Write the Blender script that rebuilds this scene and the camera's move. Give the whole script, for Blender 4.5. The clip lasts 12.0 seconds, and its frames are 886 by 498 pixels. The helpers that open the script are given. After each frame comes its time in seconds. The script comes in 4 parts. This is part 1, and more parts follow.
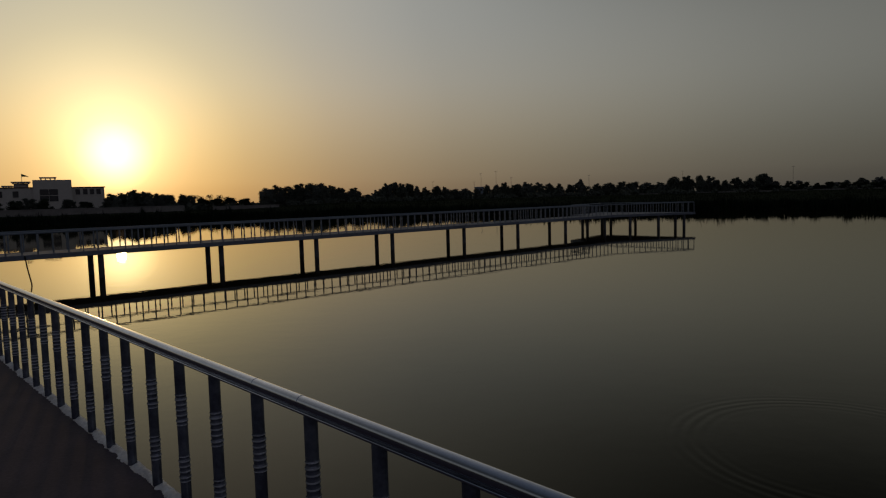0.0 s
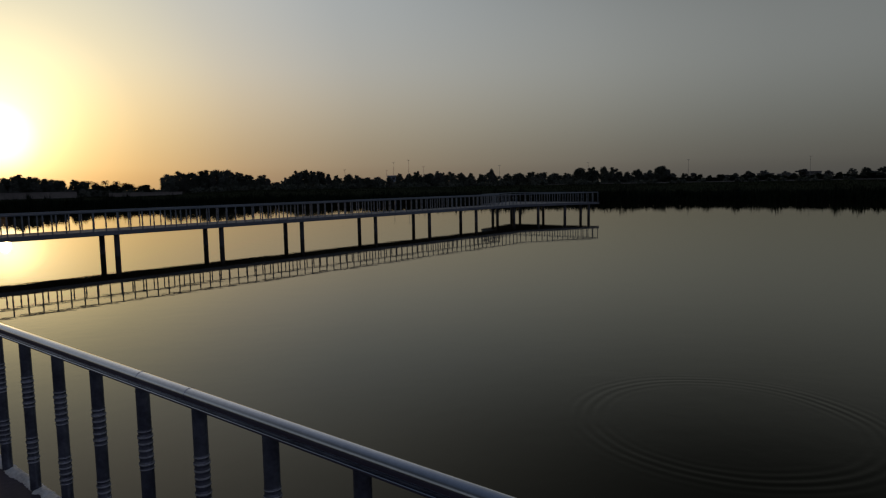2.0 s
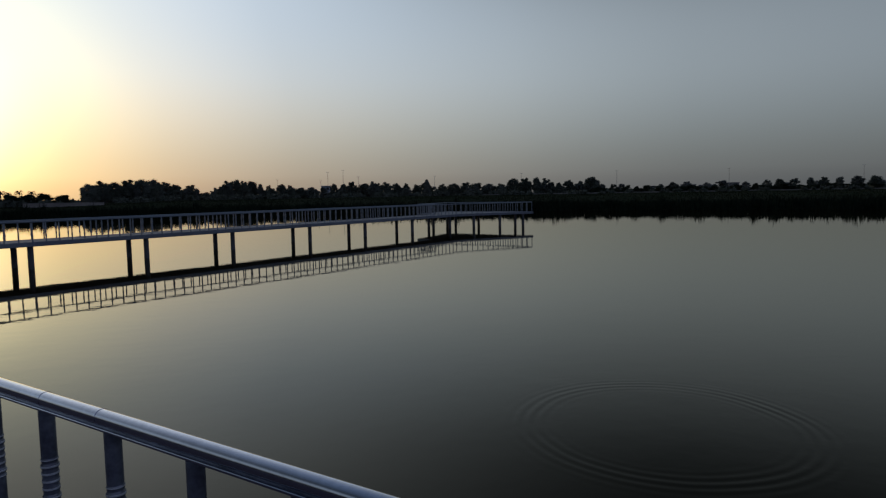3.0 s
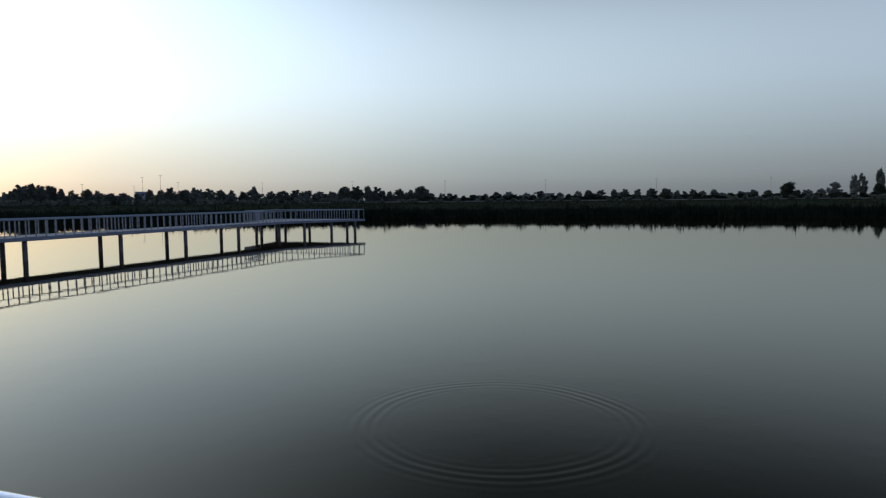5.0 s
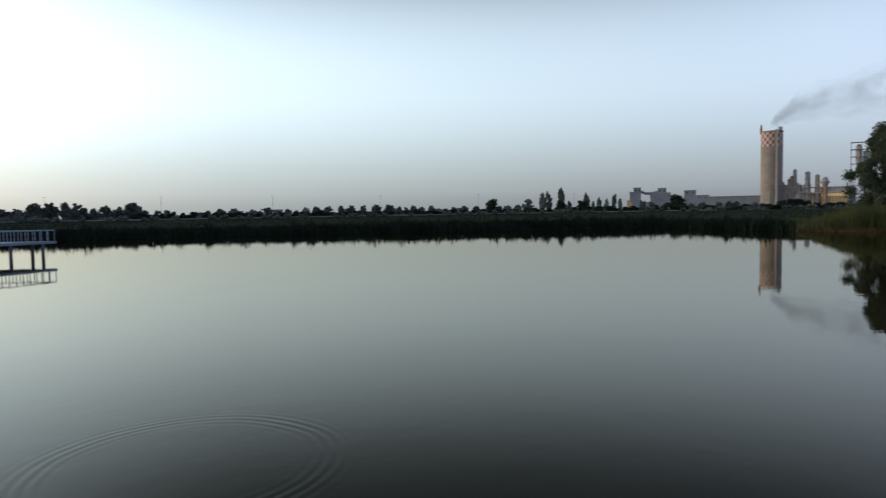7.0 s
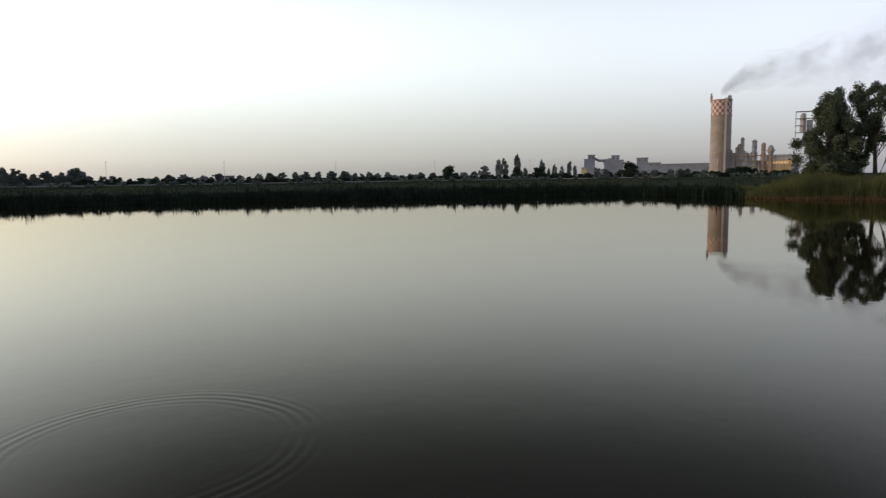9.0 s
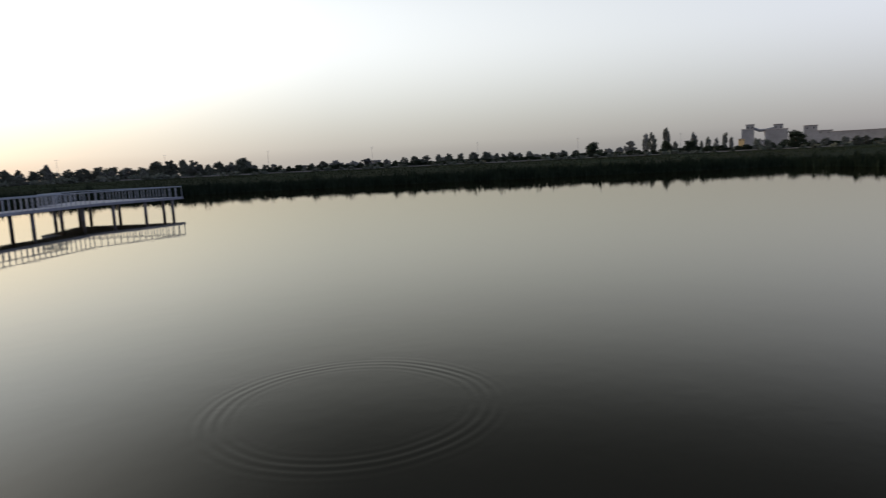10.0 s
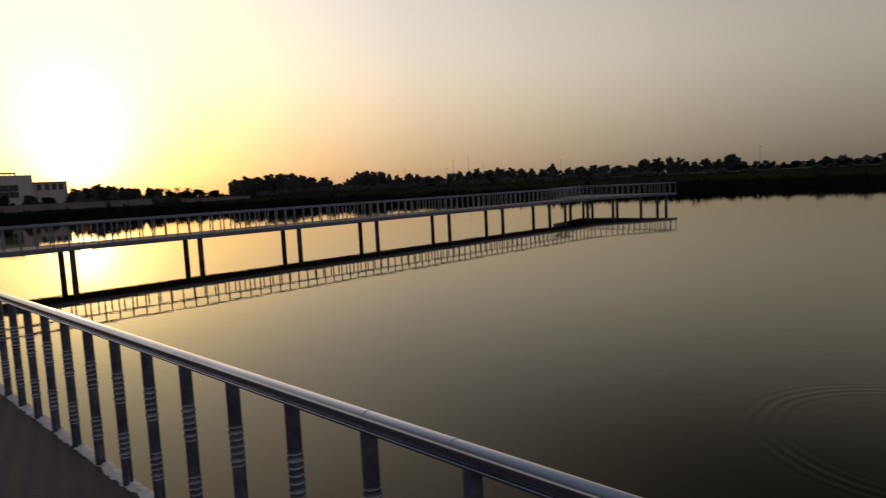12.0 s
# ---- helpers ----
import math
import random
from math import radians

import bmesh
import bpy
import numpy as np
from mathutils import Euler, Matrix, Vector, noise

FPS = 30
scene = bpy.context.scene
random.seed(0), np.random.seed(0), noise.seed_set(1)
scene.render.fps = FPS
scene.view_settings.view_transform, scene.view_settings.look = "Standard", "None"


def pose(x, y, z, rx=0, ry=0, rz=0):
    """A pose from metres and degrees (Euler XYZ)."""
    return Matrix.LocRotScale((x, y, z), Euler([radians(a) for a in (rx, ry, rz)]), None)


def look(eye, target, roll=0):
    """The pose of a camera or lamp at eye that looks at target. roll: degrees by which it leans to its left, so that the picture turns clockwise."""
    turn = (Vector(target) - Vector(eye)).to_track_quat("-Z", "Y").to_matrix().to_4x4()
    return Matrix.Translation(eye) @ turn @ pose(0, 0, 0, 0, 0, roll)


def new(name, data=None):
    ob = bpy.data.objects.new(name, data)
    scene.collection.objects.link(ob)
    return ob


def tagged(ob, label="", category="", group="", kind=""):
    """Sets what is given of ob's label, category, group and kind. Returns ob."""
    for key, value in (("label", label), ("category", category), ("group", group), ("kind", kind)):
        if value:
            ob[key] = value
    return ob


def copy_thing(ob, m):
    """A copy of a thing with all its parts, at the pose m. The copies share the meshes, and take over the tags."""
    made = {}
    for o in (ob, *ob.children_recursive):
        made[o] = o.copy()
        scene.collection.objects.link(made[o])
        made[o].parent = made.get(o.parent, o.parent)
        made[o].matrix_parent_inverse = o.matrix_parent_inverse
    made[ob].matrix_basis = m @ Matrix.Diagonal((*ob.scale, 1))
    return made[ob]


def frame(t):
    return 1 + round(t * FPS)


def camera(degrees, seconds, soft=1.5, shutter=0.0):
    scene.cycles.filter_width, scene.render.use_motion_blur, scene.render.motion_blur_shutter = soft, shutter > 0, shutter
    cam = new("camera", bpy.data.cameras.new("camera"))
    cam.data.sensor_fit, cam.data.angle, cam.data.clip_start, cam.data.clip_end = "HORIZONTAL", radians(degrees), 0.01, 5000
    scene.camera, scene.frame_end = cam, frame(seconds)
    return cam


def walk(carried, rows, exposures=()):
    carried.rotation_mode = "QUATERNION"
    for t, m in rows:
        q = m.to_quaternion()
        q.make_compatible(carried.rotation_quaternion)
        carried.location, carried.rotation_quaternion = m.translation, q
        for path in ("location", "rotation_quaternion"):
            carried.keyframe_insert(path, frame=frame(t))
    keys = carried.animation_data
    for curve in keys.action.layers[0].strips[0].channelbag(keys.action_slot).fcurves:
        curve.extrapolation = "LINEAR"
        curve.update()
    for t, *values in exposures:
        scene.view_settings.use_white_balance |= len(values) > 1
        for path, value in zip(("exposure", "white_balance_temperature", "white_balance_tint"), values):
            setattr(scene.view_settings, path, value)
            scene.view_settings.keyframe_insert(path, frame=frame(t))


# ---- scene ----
cam = camera(68.2, 12.0, 1.2, 0.2)

# seconds, x, y, z, tilt, lean, heading
PATH = [
    (0, -0.002, 0.000, 2.508, 85.51, 1.55, -0.05),
    (0.5, 0.008, 0.018, 2.502, 85.38, 1.45, -1.81),
    (1, 0.022, 0.028, 2.493, 85.06, 1.46, -4.05),
    (1.5, 0.042, 0.019, 2.495, 84.75, 1.13, -5.99),
    (2, 0.065, 0.017, 2.492, 84.37, 1.02, -7.65),
    (2.5, 0.076, 0.074, 2.473, 84.70, 1.07, -10.76),
    (3, 0.054, 0.202, 2.437, 85.19, 0.99, -13.30),
    (3.2, 0.047, 0.246, 2.428, 85.50, 0.65, -14.79),
    (4.8, 0.090, 0.431, 2.349, 85.80, 0.75, -26.54),
    (5, 0.108, 0.413, 2.346, 85.74, 0.51, -27.94),
    (5.5, 0.155, 0.353, 2.341, 86.05, 0.33, -32.84),
    (6, 0.257, 0.281, 2.344, 86.22, 0.50, -38.23),
    (6.5, 0.382, 0.215, 2.371, 86.71, 0.94, -45.11),
    (7, 0.489, 0.185, 2.411, 86.85, 0.96, -51.27),
    (7.2, 0.530, 0.180, 2.425, 86.78, 1.19, -54.27),
    (8.8, 0.643, 0.479, 2.444, 83.90, 1.00, -56.75),
    (9, 0.570, 0.500, 2.449, 83.88, 0.83, -55.11),
    (9.5, 0.357, 0.545, 2.461, 83.30, 0.35, -52.57),
    (10, 0.087, 0.574, 2.471, 82.51, 2.73, -42.93),
    (10.5, -0.208, 0.594, 2.460, 84.53, 1.51, -33.57),
    (11, -0.458, 0.629, 2.448, 86.08, 1.29, -25.37),
    (11.5, -0.566, 0.670, 2.431, 84.79, 0.11, -12.99),
    (12, -0.685, 0.842, 2.435, 84.31, 2.83, -2.60),
]
EXPOSURE = [
    (0.0, -2.75, 7200, 10), (1.5, -2.48, 7100, 10), (2.5, -2.17, 6000, 9), (3.2, -1.6, 5750, 9), (4.8, -0.77, 5520, 7), (5.5, -0.55, 5580, 6),
    (7.2, 0.01, 5700, 6), (8.8, 0.25, 6400, 11), (9.5, 0.18, 6450, 13), (10.5, -0.25, 6700, 15), (11.0, -0.5, 6950, 14),
    (11.5, -1.2, 7300, 15), (12.0, -1.52, 8100, 17),
]
walk(cam, [(r[0], pose(*r[1:])) for r in PATH], EXPOSURE)

# ---- world and sun ----
SUN_AZ, SUN_EL = 26.3, 3.8      # degrees left of +y, above the horizon


def bearing(az, d, z=0.0):
    """A point at d metres, az degrees to the left of +y."""
    return Vector((-d * math.sin(radians(az)), d * math.cos(radians(az)), z))


SUN_DIR = bearing(SUN_AZ, math.cos(radians(SUN_EL)), math.sin(radians(SUN_EL)))

world = bpy.data.worlds.new("world")
scene.world = world
world.use_nodes = True
wn, wl = world.node_tree.nodes, world.node_tree.links
wn.clear()
sky = wn.new("ShaderNodeTexSky")
sky.sky_type = "NISHITA"
sky.sun_disc = False
sky.sun_elevation = radians(SUN_EL)
sky.sun_rotation = radians(-SUN_AZ)
sky.altitude = 0
sky.air_density, sky.dust_density, sky.ozone_density = 1.0, 1.5, 1.5
# desert haze: brightest round the low sun, thick and dull along the horizon
coord = wn.new("ShaderNodeTexCoord")
dot = wn.new("ShaderNodeVectorMath")
dot.operation = "DOT_PRODUCT"
dot.inputs[1].default_value = SUN_DIR
wl.new(coord.outputs["Generated"], dot.inputs[0])


def wmath(op, a, b=0.0, clamp=False):
    n = wn.new("ShaderNodeMath")
    n.operation, n.use_clamp = op, clamp
    for k, v in enumerate((a, b)):
        if isinstance(v, (int, float)):
            n.inputs[k].default_value = v
        else:
            wl.new(v, n.inputs[k])
    return n.outputs[0]


def wramp(value, stops, scale=1.0):
    """A smooth run of colours over 0 to 1."""
    n = wn.new("ShaderNodeValToRGB")
    n.color_ramp.interpolation = "B_SPLINE"
    el = n.color_ramp.elements
    while len(el) < len(stops):
        el.new(0.5)
    for e, (p, c) in zip(el, stops):
        e.position, e.color = p, (c[0] * scale, c[1] * scale, c[2] * scale, 1)
    wl.new(value, n.inputs[0])
    return n.outputs[0]


def wmix(kind, a, b):
    n = wn.new("ShaderNodeMix")
    n.data_type, n.blend_type = "RGBA", kind
    n.inputs["Factor"].default_value = 1.0
    wl.new(a, n.inputs[6])
    wl.new(b, n.inputs[7])
    return n.outputs[2]


angle = wmath("DIVIDE", wmath("ARCCOSINE", wmath("MINIMUM", dot.outputs["Value"], 0.99999)), math.pi)
HAZE = [(0, (1.0, 1.0, 0.85)), (1.4, (1.0, 0.90, 0.58)), (2.9, (0.49, 0.41, 0.26)), (6, (0.290, 0.250, 0.158)), (10, (0.202, 0.179, 0.124)), (17, (0.143, 0.131, 0.113)), (27, (0.103, 0.102, 0.097)),
        (46, (0.0592, 0.0606, 0.0594)), (60, (0.0440, 0.0455, 0.0450)), (85, (0.0330, 0.0345, 0.0350)), (112, (0.031, 0.032, 0.036)), (135, (0.041, 0.042, 0.049)), (180, (0.050, 0.051, 0.062))]
haze = wramp(angle, [(d / 180, c) for d, c in HAZE])
up = wn.new("ShaderNodeSeparateXYZ")
wl.new(coord.outputs["Generated"], up.inputs[0])
# level sky to zenith, by the sine of the height
RISE = [(0.0, (0.445, 0.39, 0.32)), (0.03, (0.535, 0.47, 0.385)), (0.10, (0.88, 0.80, 0.675)), (0.17, (0.98, 1.0, 1.0)), (0.27, (0.88, 1.00, 1.15)), (0.37, (1.08, 1.12, 1.16)),
        (0.48, (1.16, 1.16, 1.16)), (0.65, (1.0, 1.02, 1.08)), (1.0, (0.46, 0.58, 0.82))]
# the dip above the view is added to darken what the water mirrors
FAR_RISE = [(0.0, (0.405, 0.405, 0.395)), (0.03, (0.492, 0.49, 0.475)), (0.10, (0.86, 0.86, 0.835)), (0.17, (1.15, 1.17, 1.16)), (0.27, (1.04, 1.07, 1.09)), (0.37, (0.20, 0.205, 0.205)),
            (0.48, (0.12, 0.122, 0.122)), (0.65, (0.25, 0.30, 0.38)), (1.0, (0.42, 0.53, 0.76))]
# unseen sky behind, evened and raised to brighten the handrail and floor
BACK_RISE = [(0.0, (0.42, 0.40, 0.42)), (0.08, (0.76, 0.72, 0.80)), (0.30, (0.84, 0.84, 0.95)), (0.65, (0.64, 0.70, 0.88)), (1.0, (0.42, 0.53, 0.76))]
height = wmath("MAXIMUM", up.outputs[2], 0.0)
away = wn.new("ShaderNodeMapRange")
away.interpolation_type = "SMOOTHSTEP"
away.inputs["From Min"].default_value, away.inputs["From Max"].default_value = 20 / 180, 64 / 180
wl.new(angle, away.inputs["Value"])
rise_mix = wn.new("ShaderNodeMix")
rise_mix.data_type = "RGBA"
wl.new(away.outputs["Result"], rise_mix.inputs["Factor"])
wl.new(wramp(height, RISE, 0.8), rise_mix.inputs[6])
wl.new(wramp(height, FAR_RISE, 0.8), rise_mix.inputs[7])
behind = wn.new("ShaderNodeMapRange")
behind.interpolation_type = "SMOOTHSTEP"
behind.inputs["From Min"].default_value, behind.inputs["From Max"].default_value = 105 / 180, 135 / 180
wl.new(angle, behind.inputs["Value"])
back_mix = wn.new("ShaderNodeMix")
back_mix.data_type = "RGBA"
wl.new(behind.outputs["Result"], back_mix.inputs["Factor"])
wl.new(rise_mix.outputs[2], back_mix.inputs[6])
wl.new(wramp(height, BACK_RISE, 0.8), back_mix.inputs[7])
rise = back_mix.outputs[2]
both = wmix("MULTIPLY", haze, rise)
gain = wn.new("ShaderNodeVectorMath")
gain.operation = "SCALE"
gain.inputs["Scale"].default_value = 24.0
wl.new(both, gain.inputs[0])
clear = wn.new("ShaderNodeVectorMath")
clear.operation = "SCALE"
clear.inputs["Scale"].default_value = 0.05
wl.new(sky.outputs[0], clear.inputs[0])
total_sky = wn.new("ShaderNodeVectorMath")
total_sky.operation = "ADD"
wl.new(gain.outputs[0], total_sky.inputs[0])
wl.new(clear.outputs[0], total_sky.inputs[1])
bg = wn.new("ShaderNodeBackground")
bg.inputs["Strength"].default_value = 1.0
wl.new(total_sky.outputs[0], bg.inputs["Color"])
wl.new(bg.outputs[0], wn.new("ShaderNodeOutputWorld").inputs["Surface"])

sun = new("sun", bpy.data.lights.new("sun", "SUN"))
sun.data.energy, sun.data.angle, sun.data.color = 0.7, radians(0.6), (1.0, 0.56, 0.27)
sun.matrix_world = look(SUN_DIR * 300, (0, 0, 0))


# ---- materials ----
def material(name, color, rough=0.7, metal=0.0, vary=0.25, scale=2.0, fine=25.0, bump=0.2, dist=0.01,
             second=None, per=0.0, ior=None):
    """A surface with stains at `scale`, grain at `fine` (per metre), relief, and a shift from piece to piece."""
    m = bpy.data.materials.new(name)
    m.use_nodes = True
    n, l = m.node_tree.nodes, m.node_tree.links
    b = n["Principled BSDF"]
    b.inputs["Roughness"].default_value, b.inputs["Metallic"].default_value = rough, metal
    if ior:
        b.inputs["IOR"].default_value = ior
    geo = n.new("ShaderNodeNewGeometry")
    big, small = n.new("ShaderNodeTexNoise"), n.new("ShaderNodeTexNoise")
    for t, s, d in ((big, scale, 5), (small, fine, 3)):
        t.inputs["Scale"].default_value, t.inputs["Detail"].default_value = s, d
        l.new(geo.outputs["Position"], t.inputs["Vector"])
    mix = n.new("ShaderNodeMix")
    mix.data_type = "RGBA"
    c2 = second or tuple(c * (1 - vary) for c in color)
    mix.inputs[6].default_value, mix.inputs[7].default_value = (*color, 1), (*c2, 1)
    ramp = n.new("ShaderNodeMapRange")
    ramp.inputs["From Min"].default_value, ramp.inputs["From Max"].default_value = 0.35, 0.65
    l.new(big.outputs["Fac"], ramp.inputs["Value"])
    l.new(ramp.outputs["Result"], mix.inputs["Factor"])
    hsv = n.new("ShaderNodeHueSaturation")
    grain = n.new("ShaderNodeMapRange")
    grain.inputs["To Min"].default_value, grain.inputs["To Max"].default_value = 1 - vary, 1 + vary
    l.new(small.outputs["Fac"], grain.inputs["Value"])
    last = grain.outputs["Result"]
    if per:
        info = n.new("ShaderNodeObjectInfo")
        both = n.new("ShaderNodeMath")
        both.operation = "ADD"
        l.new(info.outputs["Random"], both.inputs[0])
        l.new(geo.outputs["Random Per Island"], both.inputs[1])
        shift = n.new("ShaderNodeMapRange")
        shift.inputs["From Max"].default_value = 2.0
        shift.inputs["To Min"].default_value, shift.inputs["To Max"].default_value = 1 - per, 1 + per
        l.new(both.outputs[0], shift.inputs["Value"])
        prod = n.new("ShaderNodeMath")
        prod.operation = "MULTIPLY"
        l.new(last, prod.inputs[0])
        l.new(shift.outputs["Result"], prod.inputs[1])
        last = prod.outputs[0]
    l.new(last, hsv.inputs["Value"])
    l.new(mix.outputs[2], hsv.inputs["Color"])
    l.new(hsv.outputs[0], b.inputs["Base Color"])
    if bump:
        bp = n.new("ShaderNodeBump")
        bp.inputs["Strength"].default_value, bp.inputs["Distance"].default_value = bump, dist
        l.new(small.outputs["Fac"], bp.inputs["Height"])
        l.new(bp.outputs[0], b.inputs["Normal"])
    return m


def leaf_material(name, color, second, through_light=0.25):
    m = material(name, color, 0.6, vary=0.35, scale=0.35, fine=3.0, bump=0, second=second, per=0.45)
    n, l = m.node_tree.nodes, m.node_tree.links
    b = n["Principled BSDF"]
    b.inputs["Specular IOR Level"].default_value = 0.0
    tr = n.new("ShaderNodeBsdfTranslucent")
    l.new(b.inputs["Base Color"].links[0].from_socket, tr.inputs["Color"])
    mx = n.new("ShaderNodeMixShader")
    mx.inputs[0].default_value = through_light
    l.new(b.outputs[0], mx.inputs[1])
    l.new(tr.outputs[0], mx.inputs[2])
    l.new(mx.outputs[0], n["Material Output"].inputs["Surface"])
    return m


def water_material():
    """Still brown-green water: small wind ripples, and rings spreading from one spot."""
    m = bpy.data.materials.new("lake_water")
    m.use_nodes = True
    n, l = m.node_tree.nodes, m.node_tree.links
    n.remove(n["Principled BSDF"])
    silt, gloss = n.new("ShaderNodeBsdfDiffuse"), n.new("ShaderNodeBsdfGlossy")
    silt.inputs["Color"].default_value = (0.0070, 0.0055, 0.0026, 1)
    gloss.inputs["Color"].default_value, gloss.inputs["Roughness"].default_value = (1.0, 0.972, 0.868, 1), 0.010
    fresnel, surface = n.new("ShaderNodeFresnel"), n.new("ShaderNodeMixShader")
    fresnel.inputs["IOR"].default_value = 1.333
    steep, share = n.new("ShaderNodeMath"), n.new("ShaderNodeMath")
    steep.operation, share.operation, share.use_clamp = "POWER", "MULTIPLY", True
    steep.inputs[1].default_value, share.inputs[1].default_value = 1.08, 1.0
    l.new(fresnel.outputs[0], steep.inputs[0])
    l.new(steep.outputs[0], share.inputs[0])
    l.new(share.outputs[0], surface.inputs[0])
    l.new(silt.outputs[0], surface.inputs[1])
    l.new(gloss.outputs[0], surface.inputs[2])
    l.new(surface.outputs[0], n["Material Output"].inputs["Surface"])
    geo = n.new("ShaderNodeNewGeometry")

    def calc(op, a, c=0.0):
        k = n.new("ShaderNodeMath")
        k.operation = op
        for i, v in enumerate((a, c)):
            if isinstance(v, (int, float)):
                k.inputs[i].default_value = v
            else:
                l.new(v, k.inputs[i])
        return k.outputs[0]

    flat = n.new("ShaderNodeVectorMath")
    flat.operation = "SUBTRACT"
    flat.inputs[1].default_value = (3.78, 6.12, 0)
    l.new(geo.outputs["Position"], flat.inputs[0])
    length = n.new("ShaderNodeVectorMath")
    length.operation = "LENGTH"
    l.new(flat.outputs[0], length.inputs[0])
    r = length.outputs["Value"]
    warp = n.new("ShaderNodeTexNoise")
    warp.inputs["Scale"].default_value, warp.inputs["Detail"].default_value = 0.9, 1
    l.new(geo.outputs["Position"], warp.inputs["Vector"])
    r = calc("ADD", r, calc("MULTIPLY", calc("SUBTRACT", warp.outputs["Fac"], 0.5), 0.10))
    total = 0.0
    for r0, spread, wavelength, height in ((1.42, 0.20, 0.125, 0.00042),):
        off = calc("DIVIDE", calc("SUBTRACT", r, r0), spread)
        env = calc("POWER", 2.718, calc("MULTIPLY", calc("MULTIPLY", off, off), -1.0))
        wave = calc("SINE", calc("MULTIPLY", r, 2 * math.pi / wavelength))
        total = calc("ADD", total, calc("MULTIPLY", calc("MULTIPLY", wave, env), height))
    total = calc("MULTIPLY", total, calc("MULTIPLY", warp.outputs["Fac"], 2.0))
    for s, h in ((0.8, 0.0018), (4.0, 0.0006), (11.0, 0.0002)):
        t = n.new("ShaderNodeTexNoise")
        t.inputs["Scale"].default_value, t.inputs["Detail"].default_value = s, 2
        l.new(geo.outputs["Position"], t.inputs["Vector"])
        total = calc("ADD", total, calc("MULTIPLY", t.outputs["Fac"], h))
    bp = n.new("ShaderNodeBump")
    bp.inputs["Strength"].default_value, bp.inputs["Distance"].default_value = 1.0, 1.0
    l.new(total, bp.inputs["Height"])
    l.new(bp.outputs[0], gloss.inputs["Normal"])
    l.new(bp.outputs[0], fresnel.inputs["Normal"])
    return m


def smoke_material(name, most):
    """Grey smoke, faded by a mesh attribute that is fitted to the camera's view."""
    m = bpy.data.materials.new(name)
    m.use_nodes = True
    n, l = m.node_tree.nodes, m.node_tree.links
    b = n["Principled BSDF"]
    b.inputs["Base Color"].default_value = (0.42, 0.41, 0.47, 1)
    b.inputs["Roughness"].default_value = 1.0
    b.inputs["Specular IOR Level"].default_value = 0.0
    geo = n.new("ShaderNodeNewGeometry")
    t = n.new("ShaderNodeTexNoise")
    t.inputs["Scale"].default_value, t.inputs["Detail"].default_value = 0.045, 5
    l.new(geo.outputs["Position"], t.inputs["Vector"])
    mr = n.new("ShaderNodeMapRange")
    mr.inputs["From Min"].default_value, mr.inputs["From Max"].default_value = 0.36, 0.66
    mr.inputs["To Min"].default_value, mr.inputs["To Max"].default_value = 0.0, most
    l.new(t.outputs["Fac"], mr.inputs["Value"])
    fade = n.new("ShaderNodeAttribute")
    fade.attribute_name = "view_fade"
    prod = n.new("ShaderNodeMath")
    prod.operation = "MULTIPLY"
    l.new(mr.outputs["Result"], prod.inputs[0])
    l.new(fade.outputs["Fac"], prod.inputs[1])
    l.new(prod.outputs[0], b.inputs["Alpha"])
    return m


def checker_material(name, a, c, across, up):
    """Painted checks round an upright tower, by its own coordinates."""
    m = material(name, a, 0.75, vary=0.15, scale=0.2, fine=2.0, bump=0)
    n, l = m.node_tree.nodes, m.node_tree.links
    tc = n.new("ShaderNodeTexCoord")
    sep = n.new("ShaderNodeSeparateXYZ")
    l.new(tc.outputs["Object"], sep.inputs[0])
    ang = n.new("ShaderNodeMath")
    ang.operation = "ARCTAN2"
    l.new(sep.outputs[1], ang.inputs[0])
    l.new(sep.outputs[0], ang.inputs[1])
    comb = n.new("ShaderNodeCombineXYZ")
    for sock, src, k in ((0, ang.outputs[0], across), (1, sep.outputs[2], up)):
        mu = n.new("ShaderNodeMath")
        mu.operation = "MULTIPLY_ADD"
        mu.inputs[1].default_value = k
        mu.inputs[2].default_value = 40.01
        l.new(src, mu.inputs[0])
        l.new(mu.outputs[0], comb.inputs[sock])
    ch = n.new("ShaderNodeTexChecker")
    ch.inputs["Scale"].default_value = 1.0
    ch.inputs["Color1"].default_value, ch.inputs["Color2"].default_value = (*a, 1), (*c, 1)
    l.new(comb.outputs[0], ch.inputs["Vector"])
    l.new(ch.outputs["Color"], n["Principled BSDF"].inputs["Base Color"])
    return m


M_WATER = water_material()
M_SMOKE = [smoke_material("smoke_veil", 0.26), smoke_material("smoke_body", 0.34)]
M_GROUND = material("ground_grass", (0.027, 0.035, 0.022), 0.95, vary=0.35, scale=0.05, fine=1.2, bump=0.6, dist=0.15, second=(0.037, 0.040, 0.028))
M_GROUND.node_tree.nodes["Principled BSDF"].inputs["Specular IOR Level"].default_value = 0.0
M_BALUSTER = material("baluster_paint", (0.19, 0.215, 0.28), 0.24, 0.5, vary=0.4, scale=9.0, fine=60.0, bump=0.3, dist=0.002, second=(0.09, 0.10, 0.14))
# worn paler rims, with the rings' bright highlights put into the colour too
M_RING = material("ring_glint_paint", (0.60, 0.64, 0.72), 0.36, 0.3, vary=0.3, scale=14.0, fine=80.0, bump=0.3, dist=0.002)
M_RAIL = material("rail_paint", (0.46, 0.50, 0.62), 0.15, 1.0, vary=0.12, scale=3.0, fine=45.0, bump=0.06, dist=0.001)
M_PIERRAIL = material("pier_rail_paint", (0.185, 0.225, 0.275), 0.5, vary=0.2, scale=1.0, fine=12.0, bump=0.1)
